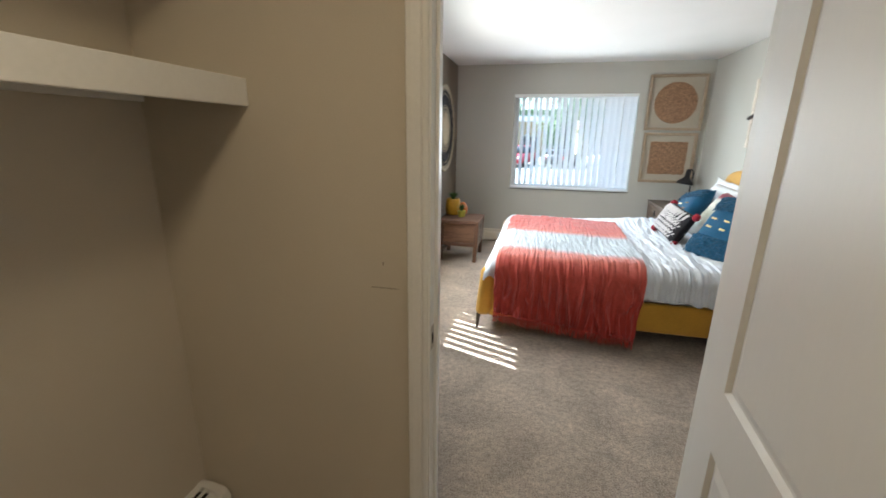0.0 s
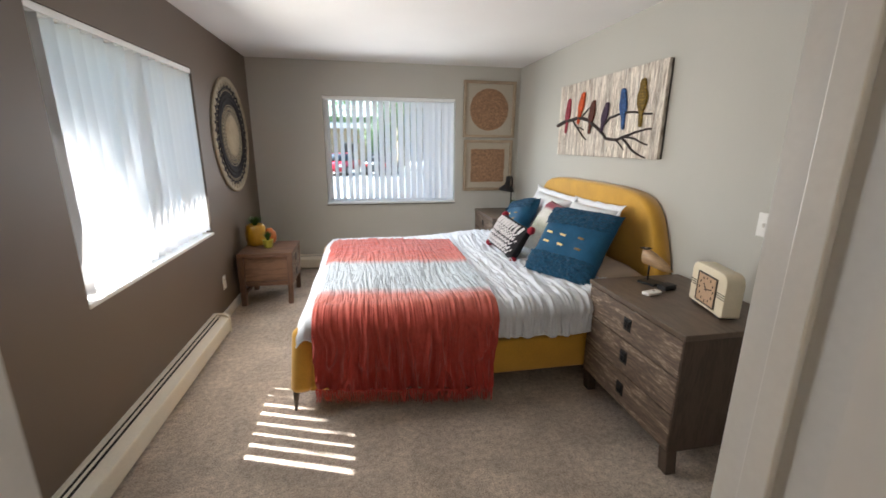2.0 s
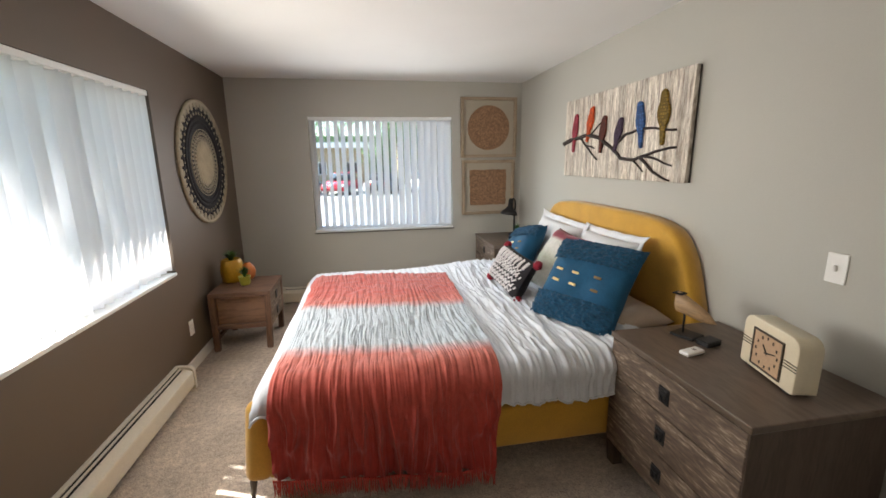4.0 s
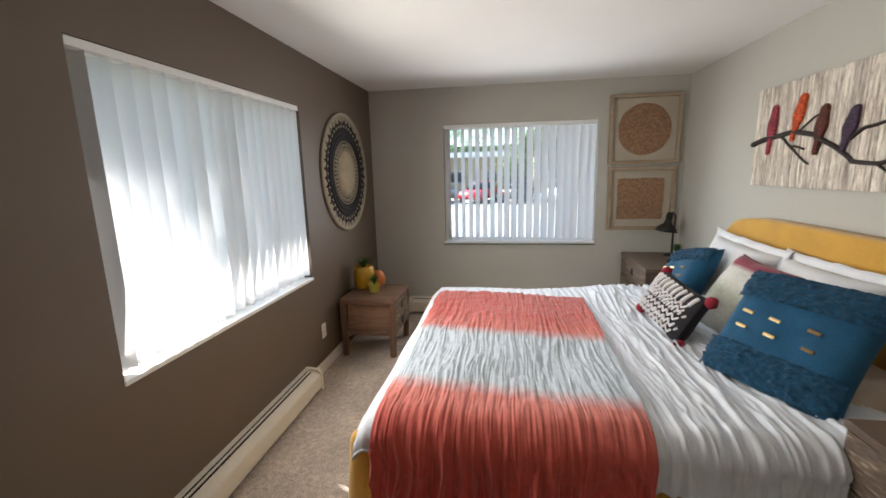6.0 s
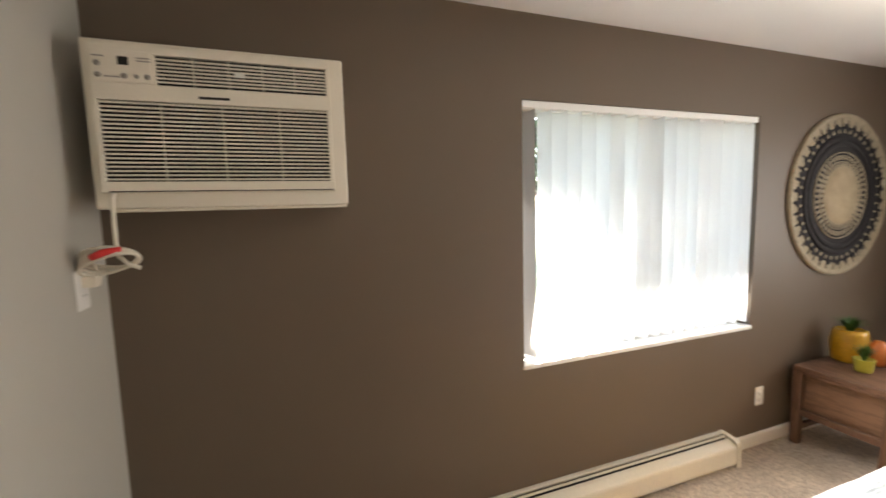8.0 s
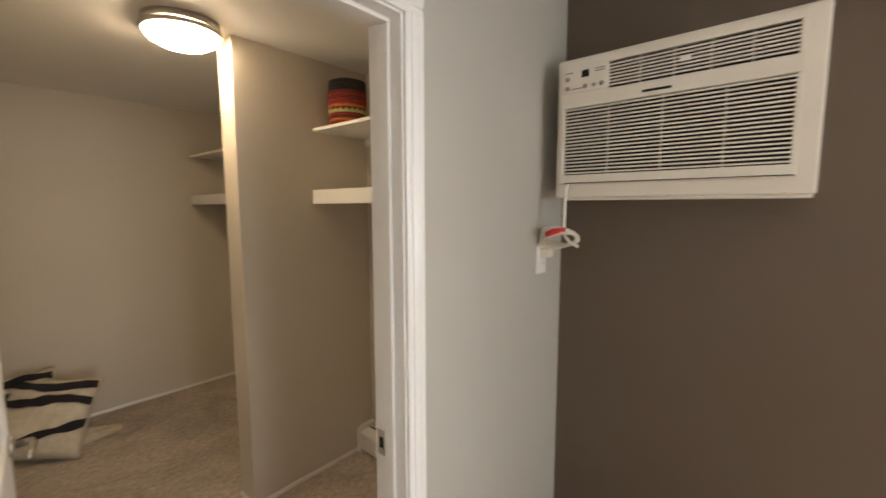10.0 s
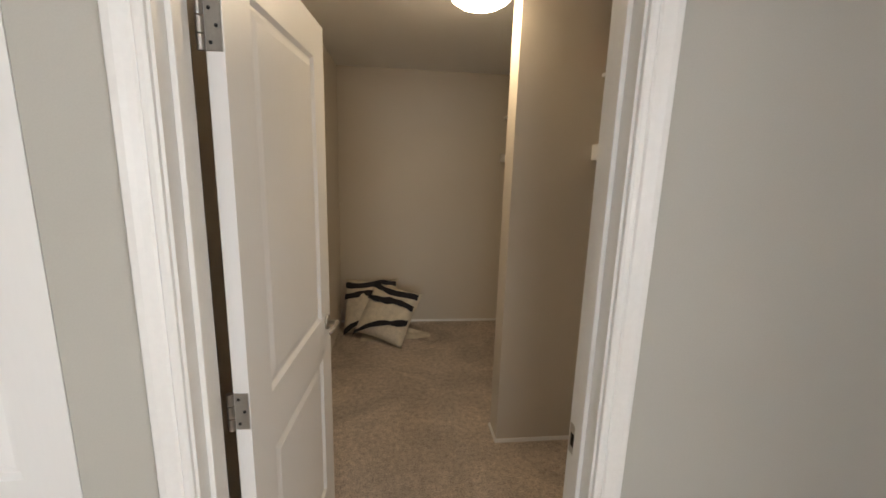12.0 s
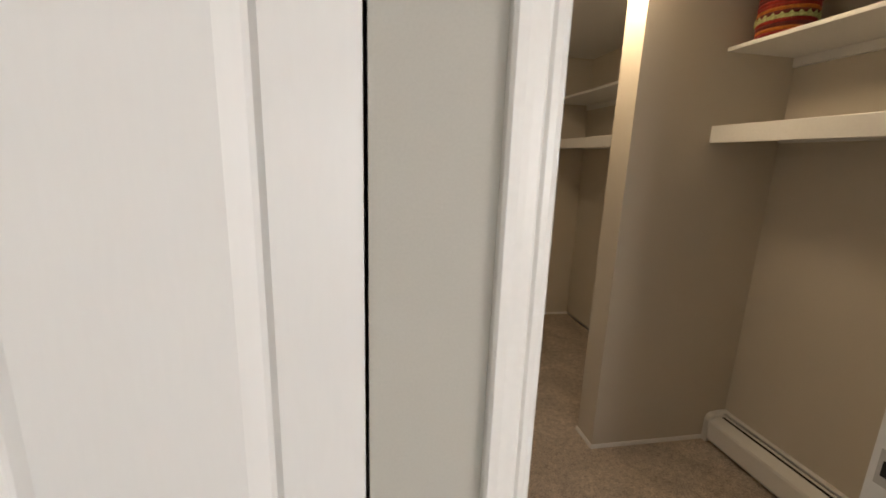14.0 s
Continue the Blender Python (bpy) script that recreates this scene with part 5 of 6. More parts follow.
orb = thing("ceramic_jar", "small orange glazed ceramic jar", "ornament", pose(0.270, 4.000, 0.516))
part("body", lathe([(0, 0), (0.04, 0), (0.06, 0.03), (0.066, 0.075), (0.055, 0.12), (0.03, 0.145), (0.026, 0.155), (0, 0.157)], 28), material("orange_glaze", (0.50, 0.15, 0.03), 0.35, vary=0.2, bump=0.05), orb, "", True)

# desk lamp and plant on the corner chest
dl = thing("desk_lamp", "black metal desk lamp with a dome shade", "lamp", pose(3.09, 4.62, 0.705))
part("base", lathe([(0, 0), (0.070, 0), (0.072, 0.010), (0.045, 0.022), (0.014, 0.030), (0, 0.030)], 28), M_BLACK, dl, "round black base", True)
part("stem", tube([(0, 0, 0.025), (0.0, 0, 0.22), (0.012, 0, 0.36), (0.008, 0, 0.40)], [0.011, 0.009, 0.009, 0.009], 10), M_BLACK, dl, "black stem", True)
part("arm", tube([(0.008, 0, 0.40), (-0.02, -0.01, 0.43), (-0.055, -0.02, 0.40), (-0.075, -0.025, 0.37)], 0.008, 10), M_BLACK, dl, "curved black arm", True)
sh = moved(lathe([(0.016, 0.13), (0.026, 0.125), (0.032, 0.09), (0.045, 0.07), (0.085, 0.035), (0.102, 0.0), (0.098, 0.0), (0.080, 0.032), (0.040, 0.066), (0.020, 0.09), (0, 0.09)], 30), pose(-0.075, -0.025, 0.245, 0, 8, 0))
part("shade", sh, M_BLACK, dl, "glossy black dome shade", True)
part("shade_cap", moved(lathe([(0, 0.19), (0.022, 0.185), (0.03, 0.165), (0.03, 0.125), (0.016, 0.12), (0, 0.12)], 20), pose(-0.075, -0.025, 0.245, 0, 8, 0)), M_BLACK, dl, "black vented cap", True)
pl = thing("potted_plant", "small green grass plant in a dark pot beside the lamp", "potted plant", pose(3.05, 4.40, 0.705))
part("pot", lathe([(0, 0), (0.04, 0), (0.05, 0.06), (0.052, 0.065), (0.045, 0.065), (0.04, 0.055), (0, 0.055)], 24), M_BLACK, pl, "dark pot", True)
part("foliage", moved(blades(150, 0.006, 0.13, 0.075, 19, width=0.0045), Matrix.Translation((0, 0, 0.055))), M_LEAF, pl, "tuft of green blades", True)

# things on the near chest
TZ = 0.73
clock = thing("table_clock", "cream retro mantel clock with a square tan dial", "clock", pose(2.936, 1.232, TZ, 0, 0, -104.5))
M_CREAMP = material("cream_lacquer", (0.72, 0.63, 0.46), 0.35, vary=0.05, scale=8, bump=0.03)
CW, CHH, CD = 0.292, 0.215, 0.082
out = []
for cx, cz, a0 in ((CW / 2 - 0.045, 0.055 - 0.035, -90), (CW / 2 - 0.045, CHH - 0.045, 0), (-CW / 2 + 0.045, CHH - 0.045, 90), (-CW / 2 + 0.045, 0.055 - 0.035, 180)):
    rr_ = 0.045 if cz > 0.1 else 0.012
    ox = cx if cz > 0.1 else (CW / 2 - 0.012) * (1 if cx > 0 else -1)
    for k in range(7):
        a = radians(a0 + 15 * k)
        out.append((ox + rr_ * math.cos(a), cz + rr_ * math.sin(a)))
case = prism(out, CD, 0.004)
part("case", moved(case, Matrix(((1, 0, 0, 0), (0, 0, -1, CD / 2), (0, 1, 0, 0.004), (0, 0, 0, 1)))), M_CREAMP, clock, "cream lacquered case with rounded top", True)
for sx in (-0.1, 0.1):
    part("foot", box(sx - 0.02, -0.035, 0.0, sx + 0.02, 0.035, 0.013, 0.002, 1), M_BLACK, clock, "small dark foot")
yb = -CD / 2
bz = bmesh.new()
for b in ((-0.082, 0.028, -0.074, 0.182), (0.074, 0.028, 0.082, 0.182), (-0.074, 0.028, 0.074, 0.036), (-0.074, 0.174, 0.074, 0.182)):
    box(b[0], yb - 0.006, b[1], b[2], yb + 0.001, b[3], 0.0015, 1, bz)
part("bezel", bz, M_BRASS_LEG, clock, "dark bronze bezel")
part("dial", box(-0.075, yb - 0.003, 0.035, 0.075, yb - 0.001, 0.175), material("tan_dial", (0.50, 0.33, 0.20), 0.7, vary=0.12, scale=10), clock, "tan clock dial")
for k in range(12):
    a = radians(30 * k)
    part("hour_mark", moved(box(-0.003, -0.0008, -0.006, 0.003, 0.0008, 0.006), Matrix.Translation((0.058 * math.sin(a), yb - 0.0036, 0.105 + 0.058 * math.cos(a)))), M_SLOT, clock)
part("hand_long", moved(box(-0.0022, -0.0006, -0.010, 0.0022, 0.0006, 0.050), Matrix.Translation((0, yb - 0.0055, 0.105)) @ pose(0, 0, 0, 0, 76, 0)), M_SLOT, clock, "black minute hand")
part("hand_short", moved(box(-0.003, -0.0006, -0.008, 0.003, 0.0006, 0.034), Matrix.Translation((0, yb - 0.0045, 0.105)) @ pose(0, 0, 0, 0, -40, 0)), M_SLOT, clock, "black hour hand")
for sx in (-1, 1):
    for k in range(3):
        part("speed_line", box(min(sx * 0.084, sx * (CW / 2 + 0.001)), yb - 0.0012, 0.098 + 0.011 * k, max(sx * 0.084, sx * (CW / 2 + 0.001)), yb + 0.0005, 0.102 + 0.011 * k), M_BRASS_LEG, clock, "dark inlaid line")

last = thing("shoe_last", "carved pale wooden shoe form on a metal stand", "ornament", pose(2.900, 1.645, TZ, 0, 0, -70))
part("stand_base", box(-0.055, -0.05, 0.0, 0.055, 0.05, 0.014, 0.003, 1), M_BLACK, last, "dark square base")
part("rod", tube([(-0.02, 0, 0.012), (-0.02, 0, 0.135)], 0.005, 10), M_BLACK, last, "dark rod", True)


def last_point(u, v):
    a = 2 * math.pi * v
    t = max(0.001, min(0.999, u))
    wid = 0.030 * (0.75 + 0.35 * math.sin(math.pi * t * 1.1)) * (1 - t ** 7)
    hgt = (0.038 * (1 - t) ** 0.8 + 0.015) * (1 - t ** 9) * (min(1, t / 0.05) ** 0.5)
    return Vector((-0.070 + 0.195 * t, wid * min(1, t / 0.04) ** 0.5 * math.cos(a), 0.152 + hgt * math.sin(a) - 0.050 * t + (0.012 if t < 0.3 else 0.012 * (1 - (t - 0.3) / 0.7))))


part("shoe_form", grid_mesh(26, 20, last_point), wood("pale_carved_wood", (0.42, 0.27, 0.14), (0.30, 0.19, 0.10), "X", 1.5, 0.5), last, "pale carved wooden shoe form", True)
part("heel_cap", box(-0.078, -0.024, 0.199, -0.03, 0.024, 0.205, 0.002, 1), M_SLOT, last, "dark heel plate")
rem = thing("remote_control", "small white plastic remote control on the chest", "remote", pose(2.785, 1.478, TZ, 0, 0, 12))
part("shell", box(-0.052, -0.024, 0.0, 0.052, 0.024, 0.018, 0.006, 3), M_WHITE, rem, "", True)
part("button", box(0.004, -0.008, 0.016, 0.020, 0.008, 0.019, 0.001, 1), M_GREYTXT, rem, "grey button")
bx = thing("small_box", "small flat black box on the chest", "box", pose(2.925, 1.540, TZ, 0, 0, 12))
part("body", box(-0.045, -0.03, 0.0, 0.045, 0.03, 0.02, 0.003, 1), M_BLACK, bx)
part("lid", box(-0.046, -0.031, 0.0205, 0.046, 0.031, 0.027, 0.003, 1), M_BLACK, bx)


# ---- wall art ----
disc = thing("wall_disc", "round woven disc in cream and black on the dark wall", "wall art", pose(0.0, 4.025, 1.583, 0, 90, 0))
M_RATTAN = material("cream_rattan", (0.35, 0.30, 0.215), 0.8, vary=0.25, scale=30, fine=120, bump=0.6, dist=0.004)
M_RAFFIA = material("tan_raffia_centre", (0.36, 0.29, 0.19), 0.8, vary=0.2, scale=20, fine=140, bump=0.6, dist=0.003)
M_WICKER = material("black_wicker", (0.012, 0.010, 0.013), 0.8, vary=0.4, scale=40, fine=120, bump=0.6, dist=0.004)
R = 0.530
part("backing", lathe([(0, 0.002), (R * 0.97, 0.002), (R * 0.97, 0.010), (0, 0.010)], 64), M_WICKER, disc, "black wicker backing")
part("rim", lathe([(R - 0.034, 0.010), (R - 0.030, 0.022), (R - 0.014, 0.026), (R, 0.018), (R, 0.002), (R - 0.034, 0.002)], 72), M_RATTAN, disc, "cream rattan rim", True)
part("centre", lathe([(0, 0.024), (0.10, 0.024), (0.185, 0.020), (0.190, 0.010), (0, 0.010)], 56), M_RAFFIA, disc, "tan woven centre", True)


def coil(r, h, width, mat, label):
    k = [(r - width / 2, 0.010), (r - width / 2, h - 0.003), (r - width / 4, h), (r + width / 4, h), (r + width / 2, h - 0.003), (r + width / 2, 0.010)]
    part("coil", lathe(k, 64), mat, disc, label, True)


for r, h, wd, mt in ((0.222, 0.018, 0.007, M_RATTAN), (0.282, 0.019, 0.006, M_RATTAN), (0.335, 0.022, 0.030, M_WICKER), (0.375, 0.022, 0.030, M_WICKER), (0.437, 0.020, 0.006, M_WICKER)):
    coil(r, h, wd, mt, "woven ring")


def teeth(r0, r1, n, wide, mat, z, label, point=0.0):
    tooth = prism([(r0, -wide / 2), (r1, -wide / 2 * (1 - point)), (r1 + 0.004 * (1 - point), 0), (r1, wide / 2 * (1 - point)), (r0, wide / 2)], 0.006)
    me = mesh_of("tooth", tooth, mat)
    for k in range(n):
        o = new("tooth", me)
        o.parent = disc
        o.matrix_basis = Matrix.Rotation(2 * math.pi * k / n, 4, "Z") @ Matrix.Translation((0, 0, z))


teeth(0.186, 0.212, 40, 0.017, M_RATTAN, 0.012, "cream woven teeth")
teeth(0.236, 0.262, 44, 0.016, M_RATTAN, 0.010, "cream woven teeth")
teeth(0.405, 0.428, 44, 0.018, M_RATTAN, 0.010, "cream woven teeth", 0.7)
teeth(0.446, 0.494, 40, 0.044, M_RATTAN, 0.010, "cream woven teeth", -0.35)
teeth(0.436, 0.462, 30, 0.040, M_INK, 0.0125, "black woven dash", 0.35)


def framed(x0, z0, x1, z1, shape, label):
    """A boxed frame on the north wall with a mat and a pulp-paper relief."""
    root = thing("framed_picture", label, "picture", group="framed paper reliefs")
    fw, dp = 0.034, 0.045
    yw = L
    for n_, b in enumerate(((x0, z0, x1, z0 + fw), (x0, z1 - fw, x1, z1), (x0, z0 + fw, x0 + fw, z1 - fw), (x1 - fw, z0 + fw, x1, z1 - fw))):
        part("frame_bar", box(b[0], yw - dp, b[1], b[2], yw - 0.001, b[3], 0.002, 1), M_FRAME, root, "pale oak frame bar")
    part("mat_board", box(x0 + fw, yw - 0.012, z0 + fw, x1 - fw, yw - 0.006, z1 - fw), M_MAT, root, "ivory mat board")
    cx, cz = (x0 + x1) / 2, (z0 + z1) / 2
    rr = random.Random(int(z0 * 100))
    if shape == "round":
        pts = [(0.250 * math.cos(2 * math.pi * k / 64) * (1 + rr.uniform(-0.012, 0.012)), 0.250 * math.sin(2 * math.pi * k / 64) * (1 + rr.uniform(-0.012, 0.012))) for k in range(64)]
    else:
        pts = []
        for (ax, az), (bx_, bz_) in (((-0.222, -0.207), (0.222, -0.207)), ((0.222, -0.207), (0.222, 0.207)), ((0.222, 0.207), (-0.222, 0.207)), ((-0.222, 0.207), (-0.222, -0.207))):
            for k in range(14):
                pts.append((ax + (bx_ - ax) * k / 14 + rr.uniform(-0.004, 0.004), az + (bz_ - az) * k / 14 + rr.uniform(-0.004, 0.004)))
    rel = moved(prism(pts, 0.008, 0.002), Matrix(((1, 0, 0, cx), (0, 0, -1, yw - 0.012), (0, 1, 0, cz), (0, 0, 0, 1))))
    part("paper_relief", rel, M_PAPER, root, "brown pulp paper " + ("disc" if shape == "round" else "rectangle"))
    for k in range(70):
        x, z = rr.uniform(-0.19, 0.19), rr.uniform(-0.17, 0.17)
        if shape == "round" and math.hypot(x, z) > 0.2:
            continue
        w_, h_ = rr.uniform(0.006, 0.018), rr.uniform(0.006, 0.016)
        part("fleck", box(cx + x - w_ / 2, yw - 0.0225, cz + z - h_ / 2, cx + x + w_ / 2, yw - 0.0195, cz + z + h_ / 2, 0.001, 1), M_PAPER2, root)
    return root


M_PAPER2 = material("pale_pulp_paper", (0.35, 0.205, 0.115), 0.9, vary=0.3, scale=30, fine=150, bump=0.6, dist=0.003)
framed(2.488, 1.604, 3.155, 2.276, "round", "pale oak framed brown paper disc on ivory mat")
framed(2.500, 0.938, 3.140, 1.575, "square", "pale oak framed brown paper rectangle on ivory mat")

# canvas over the bed: strips of driftwood-white with a branch and plain coloured tufts
canvas = thing("wall_canvas", "cream textured canvas with a dark branch and six coloured shapes", "wall art")
CY0, CY1, CZ0, CZ1, CX = 2.104, 3.600, 1.428, 2.066, 3.188
M_PLANK = material("whitewashed_strip", (0.80, 0.745, 0.655), 0.85, vary=0.25, scale=24, fine=90, bump=0.9, dist=0.006, stretch=(1, 3, 0.30), second=(0.27, 0.21, 0.165), random_tone=0.2, amount=0.42)
part("canvas_edge", box(CX + 0.006, CY0 + 0.002, CZ0 + 0.002, CX + 0.024, CY1 - 0.002, CZ1 - 0.002), M_PLANK, canvas, "whitewashed canvas edge")
part("stretcher_frame", box(CX + 0.024, CY0 + 0.004, CZ0 + 0.004, W - 0.001, CY1 - 0.004, CZ1 - 0.004), M_BARK, canvas, "dark brown stretcher sides")
rc = random.Random(11)
y = CY0
while y < CY1 - 0.01:
    w_ = min(rc.uniform(0.012, 0.045), CY1 - y)
    d = rc.uniform(0.0, 0.004)
    part("strip", box(CX - d, y, CZ0 + rc.uniform(0, 0.003), CX + 0.007, y + w_ - 0.0012, CZ1 - rc.uniform(0, 0.003), 0.0015, 1), M_PLANK, canvas)
    y += w_
FX = CX - 0.008


def on_canvas(p):
    return 2.09 + (p[0] - 2.145) * 0.974, p[1] - 0.014


def limb(points, r0, r1):
    pts = []
    n = len(points)
    rad = []
    for i in range(n - 1):
        for k in range(5):
            t = k / 5
            a, b = on_canvas(points[i]), on_canvas(points[i + 1])
            pts.append((FX + 0.002 * math.sin(i + k), a[0] + (b[0] - a[0]) * t, a[1] + (b[1] - a[1]) * t + 0.004 * math.sin(3 * (i + t))))
            rad.append(r0 + (r1 - r0) * (i + t) / (n - 1))
    pts.append((FX, *on_canvas(points[-1])))
    rad.append(r1)
    part("branch", tube(pts, rad, 7), M_BARK, canvas, "dark brown twig", True)


limb([(3.70, 1.72), (3.5, 1.755), (3.3, 1.775), (3.08, 1.735), (2.93, 1.67), (2.8, 1.585), (2.64, 1.58), (2.53, 1.60), (2.43, 1.63), (2.25, 1.645)], 0.018, 0.007)
limb([(2.84, 1.70), (2.75, 1.75), (2.63, 1.77), (2.45, 1.765), (2.26, 1.745)], 0.010, 0.007)
limb([(3.41, 1.76), (3.29, 1.68), (3.12, 1.58)], 0.009, 0.005)
limb([(3.29, 1.69), (3.17, 1.665)], 0.007, 0.005)
limb([(3.24, 1.77), (3.09, 1.85)], 0.007, 0.005)
limb([(3.03, 1.72), (3.06, 1.63)], 0.007, 0.004)
limb([(2.57, 1.595), (2.42, 1.58), (2.27, 1.54)], 0.009, 0.005)
limb([(2.58, 1.59), (2.44, 1.50), (2.28, 1.44 + 0.012)], 0.011, 0.006)
limb([(2.66, 1.575), (2.54, 1.50)], 0.008, 0.004)

SHAPES = (("pink", (0.40, 0.045, 0.075), 3.475, 1.955, 3.515, 1.645), ("orange", (0.72, 0.10, 0.015), 3.215, 1.985, 3.285, 1.72), ("brown", (0.13, 0.028, 0.015), 3.03, 1.90, 3.075, 1.63),
          ("purple", (0.065, 0.035, 0.075), 2.815, 1.865, 2.88, 1.63), ("blue", (0.045, 0.12, 0.32), 2.615, 1.945, 2.575, 1.65), ("ochre", (0.24, 0.15, 0.02), 2.385, 1.985, 2.37, 1.66))
for nme, col, ya, za, yb_, zb in SHAPES:
    mt = checked(nme + "_felt", col)
    big = 0.050 if nme in ("ochre",) else 0.042
    prof = [(0.0, 0.007), (0.02, 0.018), (0.06, 0.027), (0.11, 0.031), (0.17, 0.032), (0.23, 0.035), (0.31, big * 0.97), (0.40, big * 1.08), (0.49, big * 1.04), (0.57, big * 0.86), (0.65, 0.027), (0.72, 0.020), (0.84, 0.018), (0.95, 0.016), (1.0, 0.009)]
    pts = [(w_, t) for t, w_ in prof] + [(-w_, t) for t, w_ in reversed(prof)]
    loc = [on_canvas((ya + (yb_ - ya) * t + s, za + (zb - za) * t)) for s, t in pts]
    bmx = moved(prism(loc, 0.014, 0.005), Matrix(((0, 0, -1, FX + 0.002), (1, 0, 0, 0), (0, 1, 0, 0), (0, 0, 0, 1))))
    part("tuft", bmx, mt, canvas, nme + " felt shape")

# ---- outside ----
M_ASPHALT = material("sunlit_asphalt", (0.20, 0.195, 0.187), 0.9, vary=0.2, scale=0.4, fine=12, bump=0.3, dist=0.01)
M_STUCCO = material("tan_stucco", (0.30, 0.235, 0.15), 0.9, vary=0.08, scale=0.6, fine=20, bump=0.2, dist=0.01)
M_FASCIA = material("white_fascia", (0.78, 0.77, 0.74), 0.6, vary=0.04, bump=0.05)
M_ROOF = material("grey_shingle", (0.20, 0.19, 0.18), 0.9, vary=0.2, scale=2, fine=20, bump=0.4, dist=0.01)
M_TREE = material("tree_leaf", (0.07, 0.15, 0.03), 0.6, vary=0.5, scale=1.2, fine=8, bump=0)
GZ = -0.62
gr = bmesh.new()
box(-400, -400, GZ - 0.3, 400, 400, GZ, bm=gr)
structure("ground", gr, M_ASPHALT, "pale sunlit asphalt car park outside", "ground")
structure("lawn", box(-30, -6, GZ, -EXT - 0.4, 13, GZ + 0.05, 0.02, 1), material("lawn_grass", (0.16, 0.165, 0.10), 0.9, vary=0.4, scale=2, fine=30, bump=0.8, dist=0.02), "mown green lawn beside the building", "lawn")
structure("foundation", box(-EXT, CB - 0.1, GZ, W + 0.1, L + EXT, -0.12), M_STUCCO, "tan stucco base of the building", "foundation")
# unseen roof; deep eave over the window wall, sized to end the sun stripes
structure("roof", box(-EXT - 0.615, CB - 0.6, H + 0.10, W + 0.6, L + EXT + 0.7, H + 0.30), M_FASCIA, "unseen white boxed eave and roof slab over the rooms", "roof")
structure("wall_outer_closet", box(-EXT, CB - 0.1, H, W + 0.1, 0.0, H + 0.10), M_FASCIA, "plain roof slab over the closet", "roof")


def car(m, colour, label, name):
    """A parked car, nose along +x: body shell, glasshouse, lamps and wheels."""
    root = thing("car", label, "car", m, "parked cars")
    paint = material(name, colour, 0.25, vary=0.05, bump=0, spec=0.6)
    own = bmesh.new()
    side = [(-2.15, 0.35), (-2.2, 0.62), (-2.12, 0.92), (-1.7, 0.97), (0.75, 0.95), (1.9, 0.80), (2.15, 0.62), (2.18, 0.36), (1.9, 0.28), (-1.9, 0.28)]
    body = prism(side, 1.70, 0.0)
    bmesh.ops.bevel(body, geom=body.edges[:], offset=0.06, segments=2, affect="EDGES")
    part("body", moved(body, Matrix(((1, 0, 0, 0), (0, 0, -1, 0.85), (0, 1, 0, 0), (0, 0, 0, 1)))), paint, root, "", True)
    cab = prism([(-1.75, 0.93), (-1.35, 1.36), (-0.9, 1.45), (0.1, 1.44), (0.95, 0.93)], 1.46)
    bmesh.ops.bevel(cab, geom=cab.edges[:], offset=0.05, segments=2, affect="EDGES")
    part("cabin_glass", moved(cab, Matrix(((1, 0, 0, 0), (0, 0, -1, 0.73), (0, 1, 0, 0), (0, 0, 0, 1)))), M_CARGLASS, root, "dark car windows", True)
    part("car_roof", box(-1.28, -0.66, 1.40, 0.05, 0.66, 1.475, 0.03, 2), paint, root, "", True)
    for x in (-1.35, 1.35):
        for y in (-0.80, 0.80):
            wh = part("wheel", moved(lathe([(0.17, -0.10), (0.31, -0.10), (0.33, -0.07), (0.33, 0.07), (0.31, 0.10), (0.17, 0.10)], 20), pose(x, y, 0.33, 90, 0, 0)), M_SLOT, root, "black tyre", True)
            part("rim", moved(lathe([(0, -0.105), (0.18, -0.10), (0.18, 0.10), (0, 0.105)], 14), pose(x, y, 0.33, 90, 0, 0)), M_STEEL, wh, "alloy rim")
    for y in (-0.6, 0.6):
        part("headlight", box(2.02, y - 0.16, 0.60, 2.17, y + 0.16, 0.74, 0.03, 2), M_WHITE, root, "clear headlight")
        part("tail_light", box(-2.2, y - 0.14, 0.66, -2.1, y + 0.14, 0.82, 0.02, 2), M_RED, root, "red tail light")
    return root


M_CARGLASS = material("dark_car_glass", (0.02, 0.025, 0.03), 0.08, vary=0.1, bump=0)
for k, (x, nme, col, lab) in enumerate(((-9.1, "silver_paint", (0.45, 0.46, 0.47), "silver parked car"), (-6.2, "grey_paint", (0.12, 0.125, 0.13), "grey parked car"), (-3.3, "blue_paint", (0.05, 0.09, 0.16), "blue parked car"),
                                        (-0.4, "red_paint", (0.42, 0.02, 0.03), "dark red parked car"), (2.5, "charcoal_paint", (0.05, 0.052, 0.055), "charcoal parked car"), (5.4, "white_paint", (0.75, 0.75, 0.75), "white parked car"),
                                        (8.3, "pale_silver_paint", (0.55, 0.56, 0.57), "pale silver parked car"), (11.2, "pearl_paint", (0.70, 0.69, 0.66), "pearl white parked car"))):
    car(pose(x, 30.0 + 0.3 * (k % 2), GZ, 0, 0, 255 if k % 2 else 75), col, lab + " in the car park outside", nme)


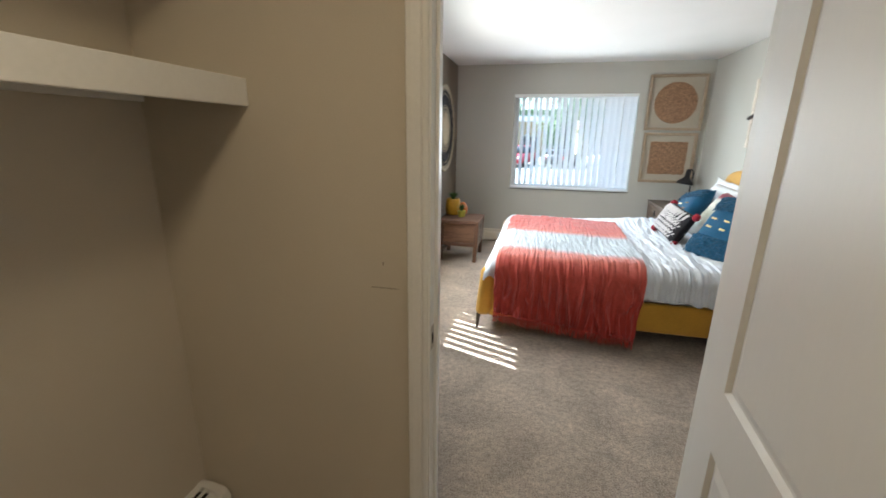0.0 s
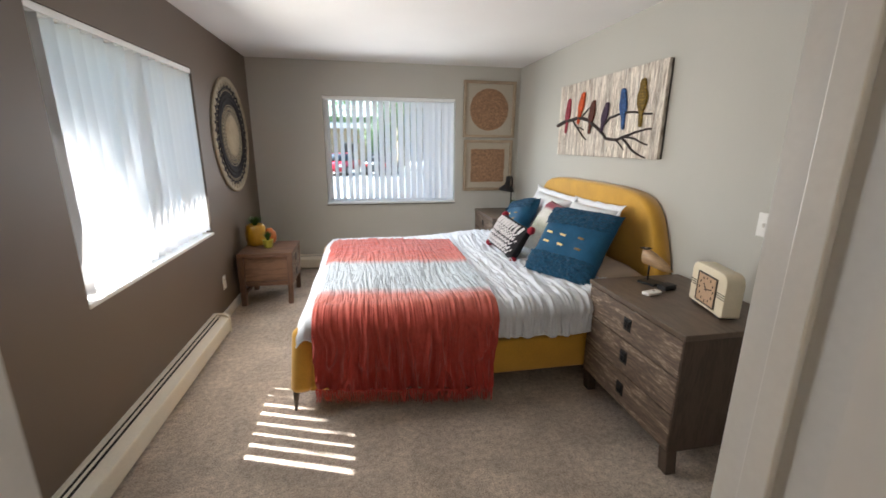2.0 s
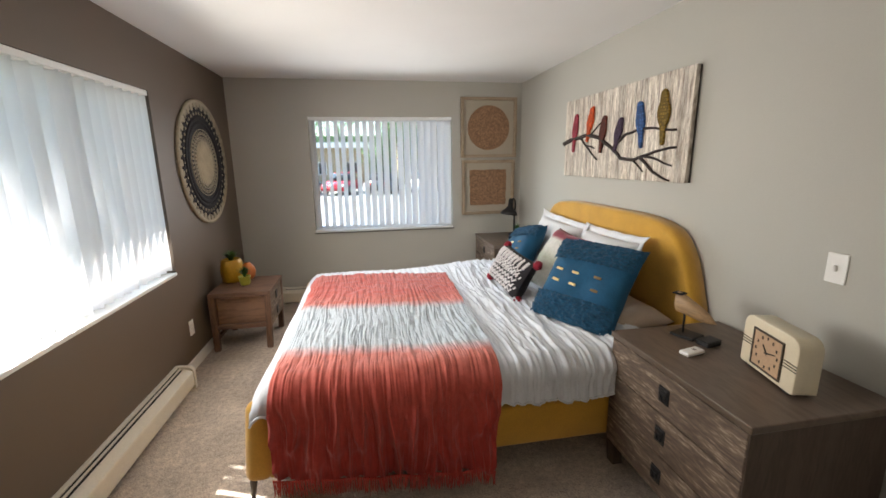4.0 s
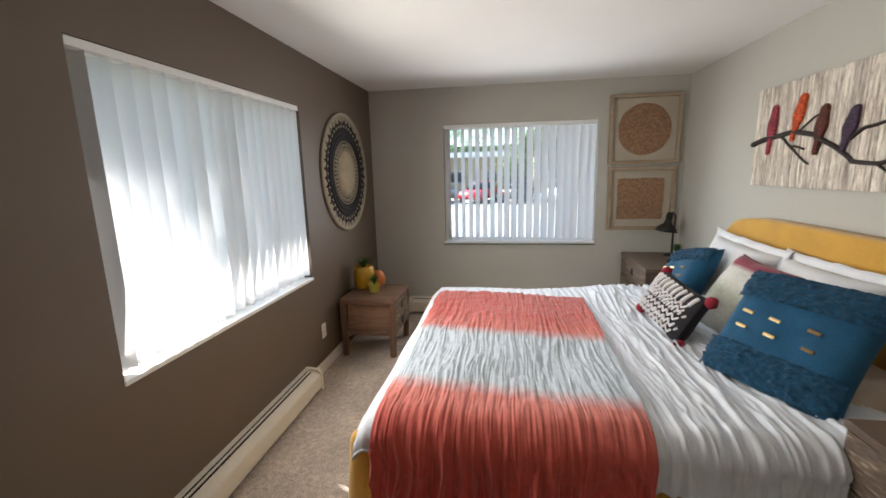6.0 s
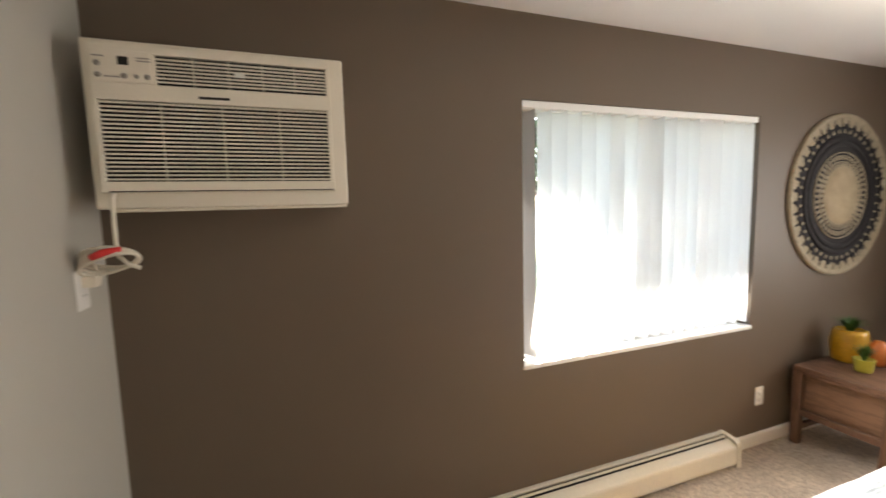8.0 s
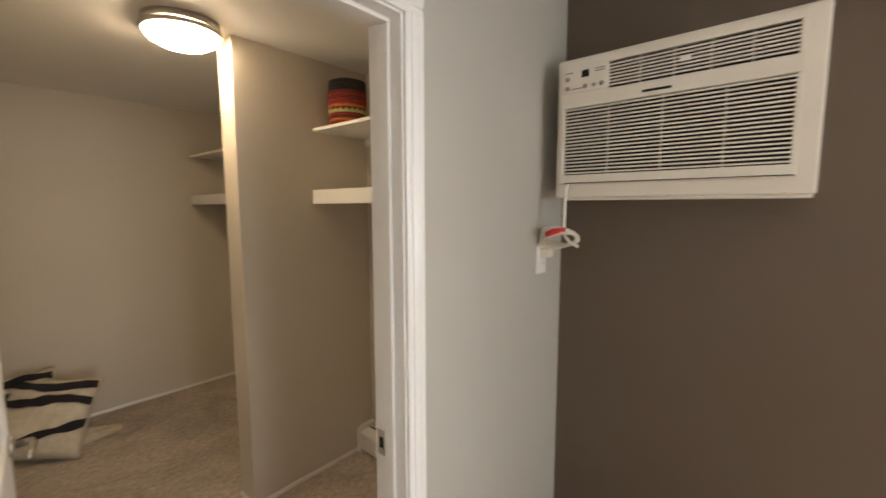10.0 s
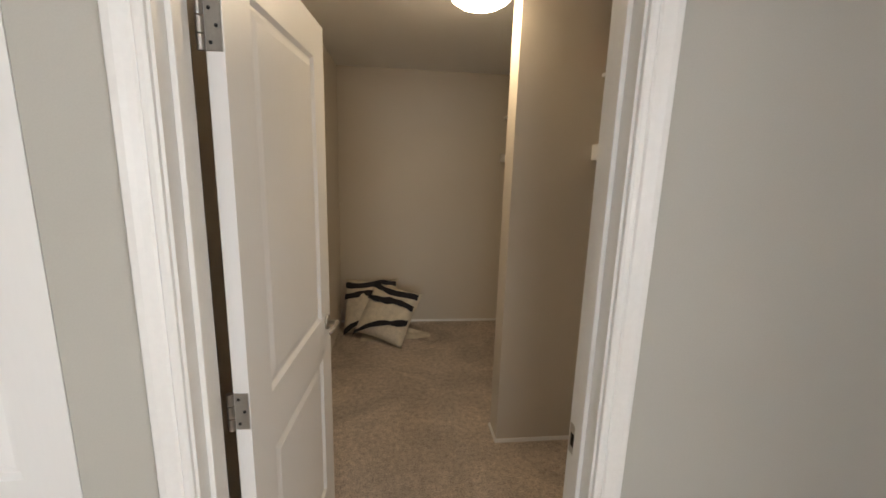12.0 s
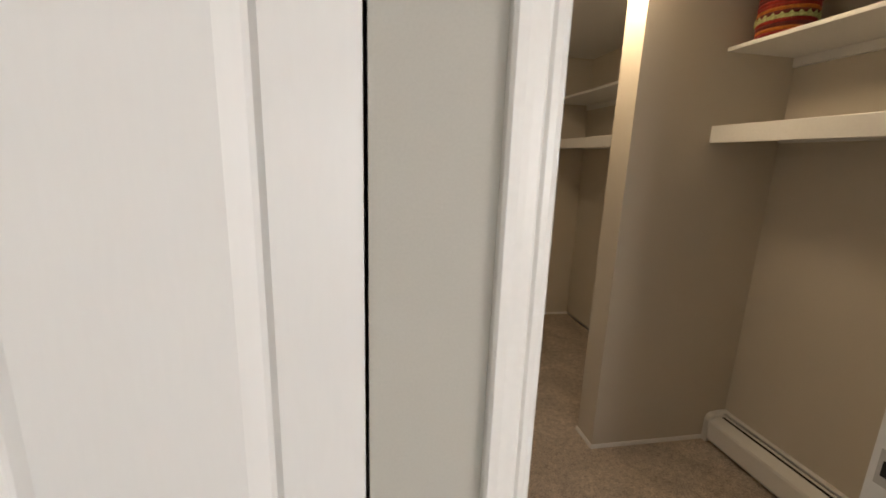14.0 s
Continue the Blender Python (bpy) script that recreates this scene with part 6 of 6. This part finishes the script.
def apartments(x0, x1, y, storeys, label):
    root = thing("apartment_building", label, "building")
    rise = 3.7 if storeys == 1 else 2.75
    h = rise * storeys
    part("wall", box(x0, y, GZ, x1, y + 9, GZ + h), M_STUCCO, root, "tan stucco walls")
    part("roof", box(x0 - 0.7, y - 0.9, GZ + h, x1 + 0.7, y + 9.7, GZ + h + 0.55), M_FASCIA, root, "flat roof with white fascia")
    n = int((x1 - x0) / 3.4)
    for s in range(storeys):
        for k in range(n):
            cx = x0 + (k + 0.5) * (x1 - x0) / n
            z = GZ + 2.75 * s + 0.95
            wn_ = part("window", box(cx - 0.8, y - 0.03, z, cx + 0.8, y + 0.01, z + 1.2), M_CARGLASS, root, "dark glass window")
            fr = bmesh.new()
            for b in ((cx - 0.86, z - 0.06, cx + 0.86, z), (cx - 0.86, z + 1.2, cx + 0.86, z + 1.26), (cx - 0.86, z, cx - 0.8, z + 1.2), (cx + 0.8, z, cx + 0.86, z + 1.2), (cx - 0.03, z, cx + 0.03, z + 1.2)):
                box(b[0], y - 0.06, b[1], b[2], y + 0.01, b[3], bm=fr)
            part("frame", fr, M_FASCIA, wn_, "white window frame")
    return root


apartments(-42, 1.5, 47.0, 1, "long low tan building with white fascia across the car park")
apartments(4.5, 44, 41.0, 2, "two-storey tan apartment building across the car park")


def tree(x, y, h, r, seed, label):
    """A trunk with limbs and a ragged crown of many small leaf cards."""
    rr = random.Random(seed)
    root = thing("tree", label, "tree", pose(x, y, GZ), "trees outside")
    tr = tube([(0, 0, 0), (0.05, 0.02, h * 0.25), (-0.05, 0.05, h * 0.5), (0.1, 0, h * 0.8)], [0.20, 0.16, 0.12, 0.04], 8)
    ends = []
    for k in range(9):
        a = rr.uniform(0, 6.28)
        z0 = h * rr.uniform(0.3, 0.65)
        e = Vector((math.cos(a) * r * rr.uniform(0.5, 0.9), math.sin(a) * r * rr.uniform(0.5, 0.9), z0 + h * rr.uniform(0.12, 0.3)))
        tube([(0, 0, z0), (e.x * 0.5, e.y * 0.5, (z0 + e.z) / 2 + 0.1), e], [0.08, 0.05, 0.02], 6, tr)
        ends.append(e)
    part("trunk", tr, M_BARK, root, "brown trunk with limbs")
    ends.append(Vector((0, 0, h * 0.85)))
    verts, faces = [], []
    for k in range(4200 if y < 20 else 2600):
        c = rr.choice(ends)
        d = Vector((rr.gauss(0, 1), rr.gauss(0, 1), rr.gauss(0, 0.8))) * r * 0.26
        p = c + d
        s = rr.uniform(0.08, 0.17)
        a = Vector((rr.uniform(-1, 1), rr.uniform(-1, 1), rr.uniform(-0.6, 0.6))).normalized() * s
        b = a.orthogonal().normalized() * s * 0.6
        i = len(verts)
        verts += [p - a, p + b, p + a, p - b]
        faces.append((i, i + 1, i + 2, i + 3))
    me = bpy.data.meshes.new("crown")
    me.from_pydata(verts, [], faces)
    me.materials.append(M_TREE)
    cr = new("crown", me)
    cr.parent = root
    tagged(cr, "ragged green leafy crown")
    return root


# the tree at (-3.9, 5.85) is unseen, added to shade the west blind
for k, (x, y, h, r) in enumerate(((-16, 39, 7, 3.0), (-8, 60, 10, 4.0), (-2.5, 60, 9, 3.6), (3.0, 37, 6, 2.4), (12, 60, 11, 4), (-22, 60, 10, 4), (-3.9, 5.85, 9.0, 2.0), (-10, 0.5, 7, 2.6), (-12, 9, 7, 2.6))):
    tree(x, y, h, r, k, "broad leafy green tree outside")
structure("backdrop", box(-70, 75, GZ, 70, 76, 6.0), material("distant_trees", (0.08, 0.12, 0.05), 0.9, vary=0.5, scale=0.6, fine=3, bump=0), "distant band of trees", "backdrop")
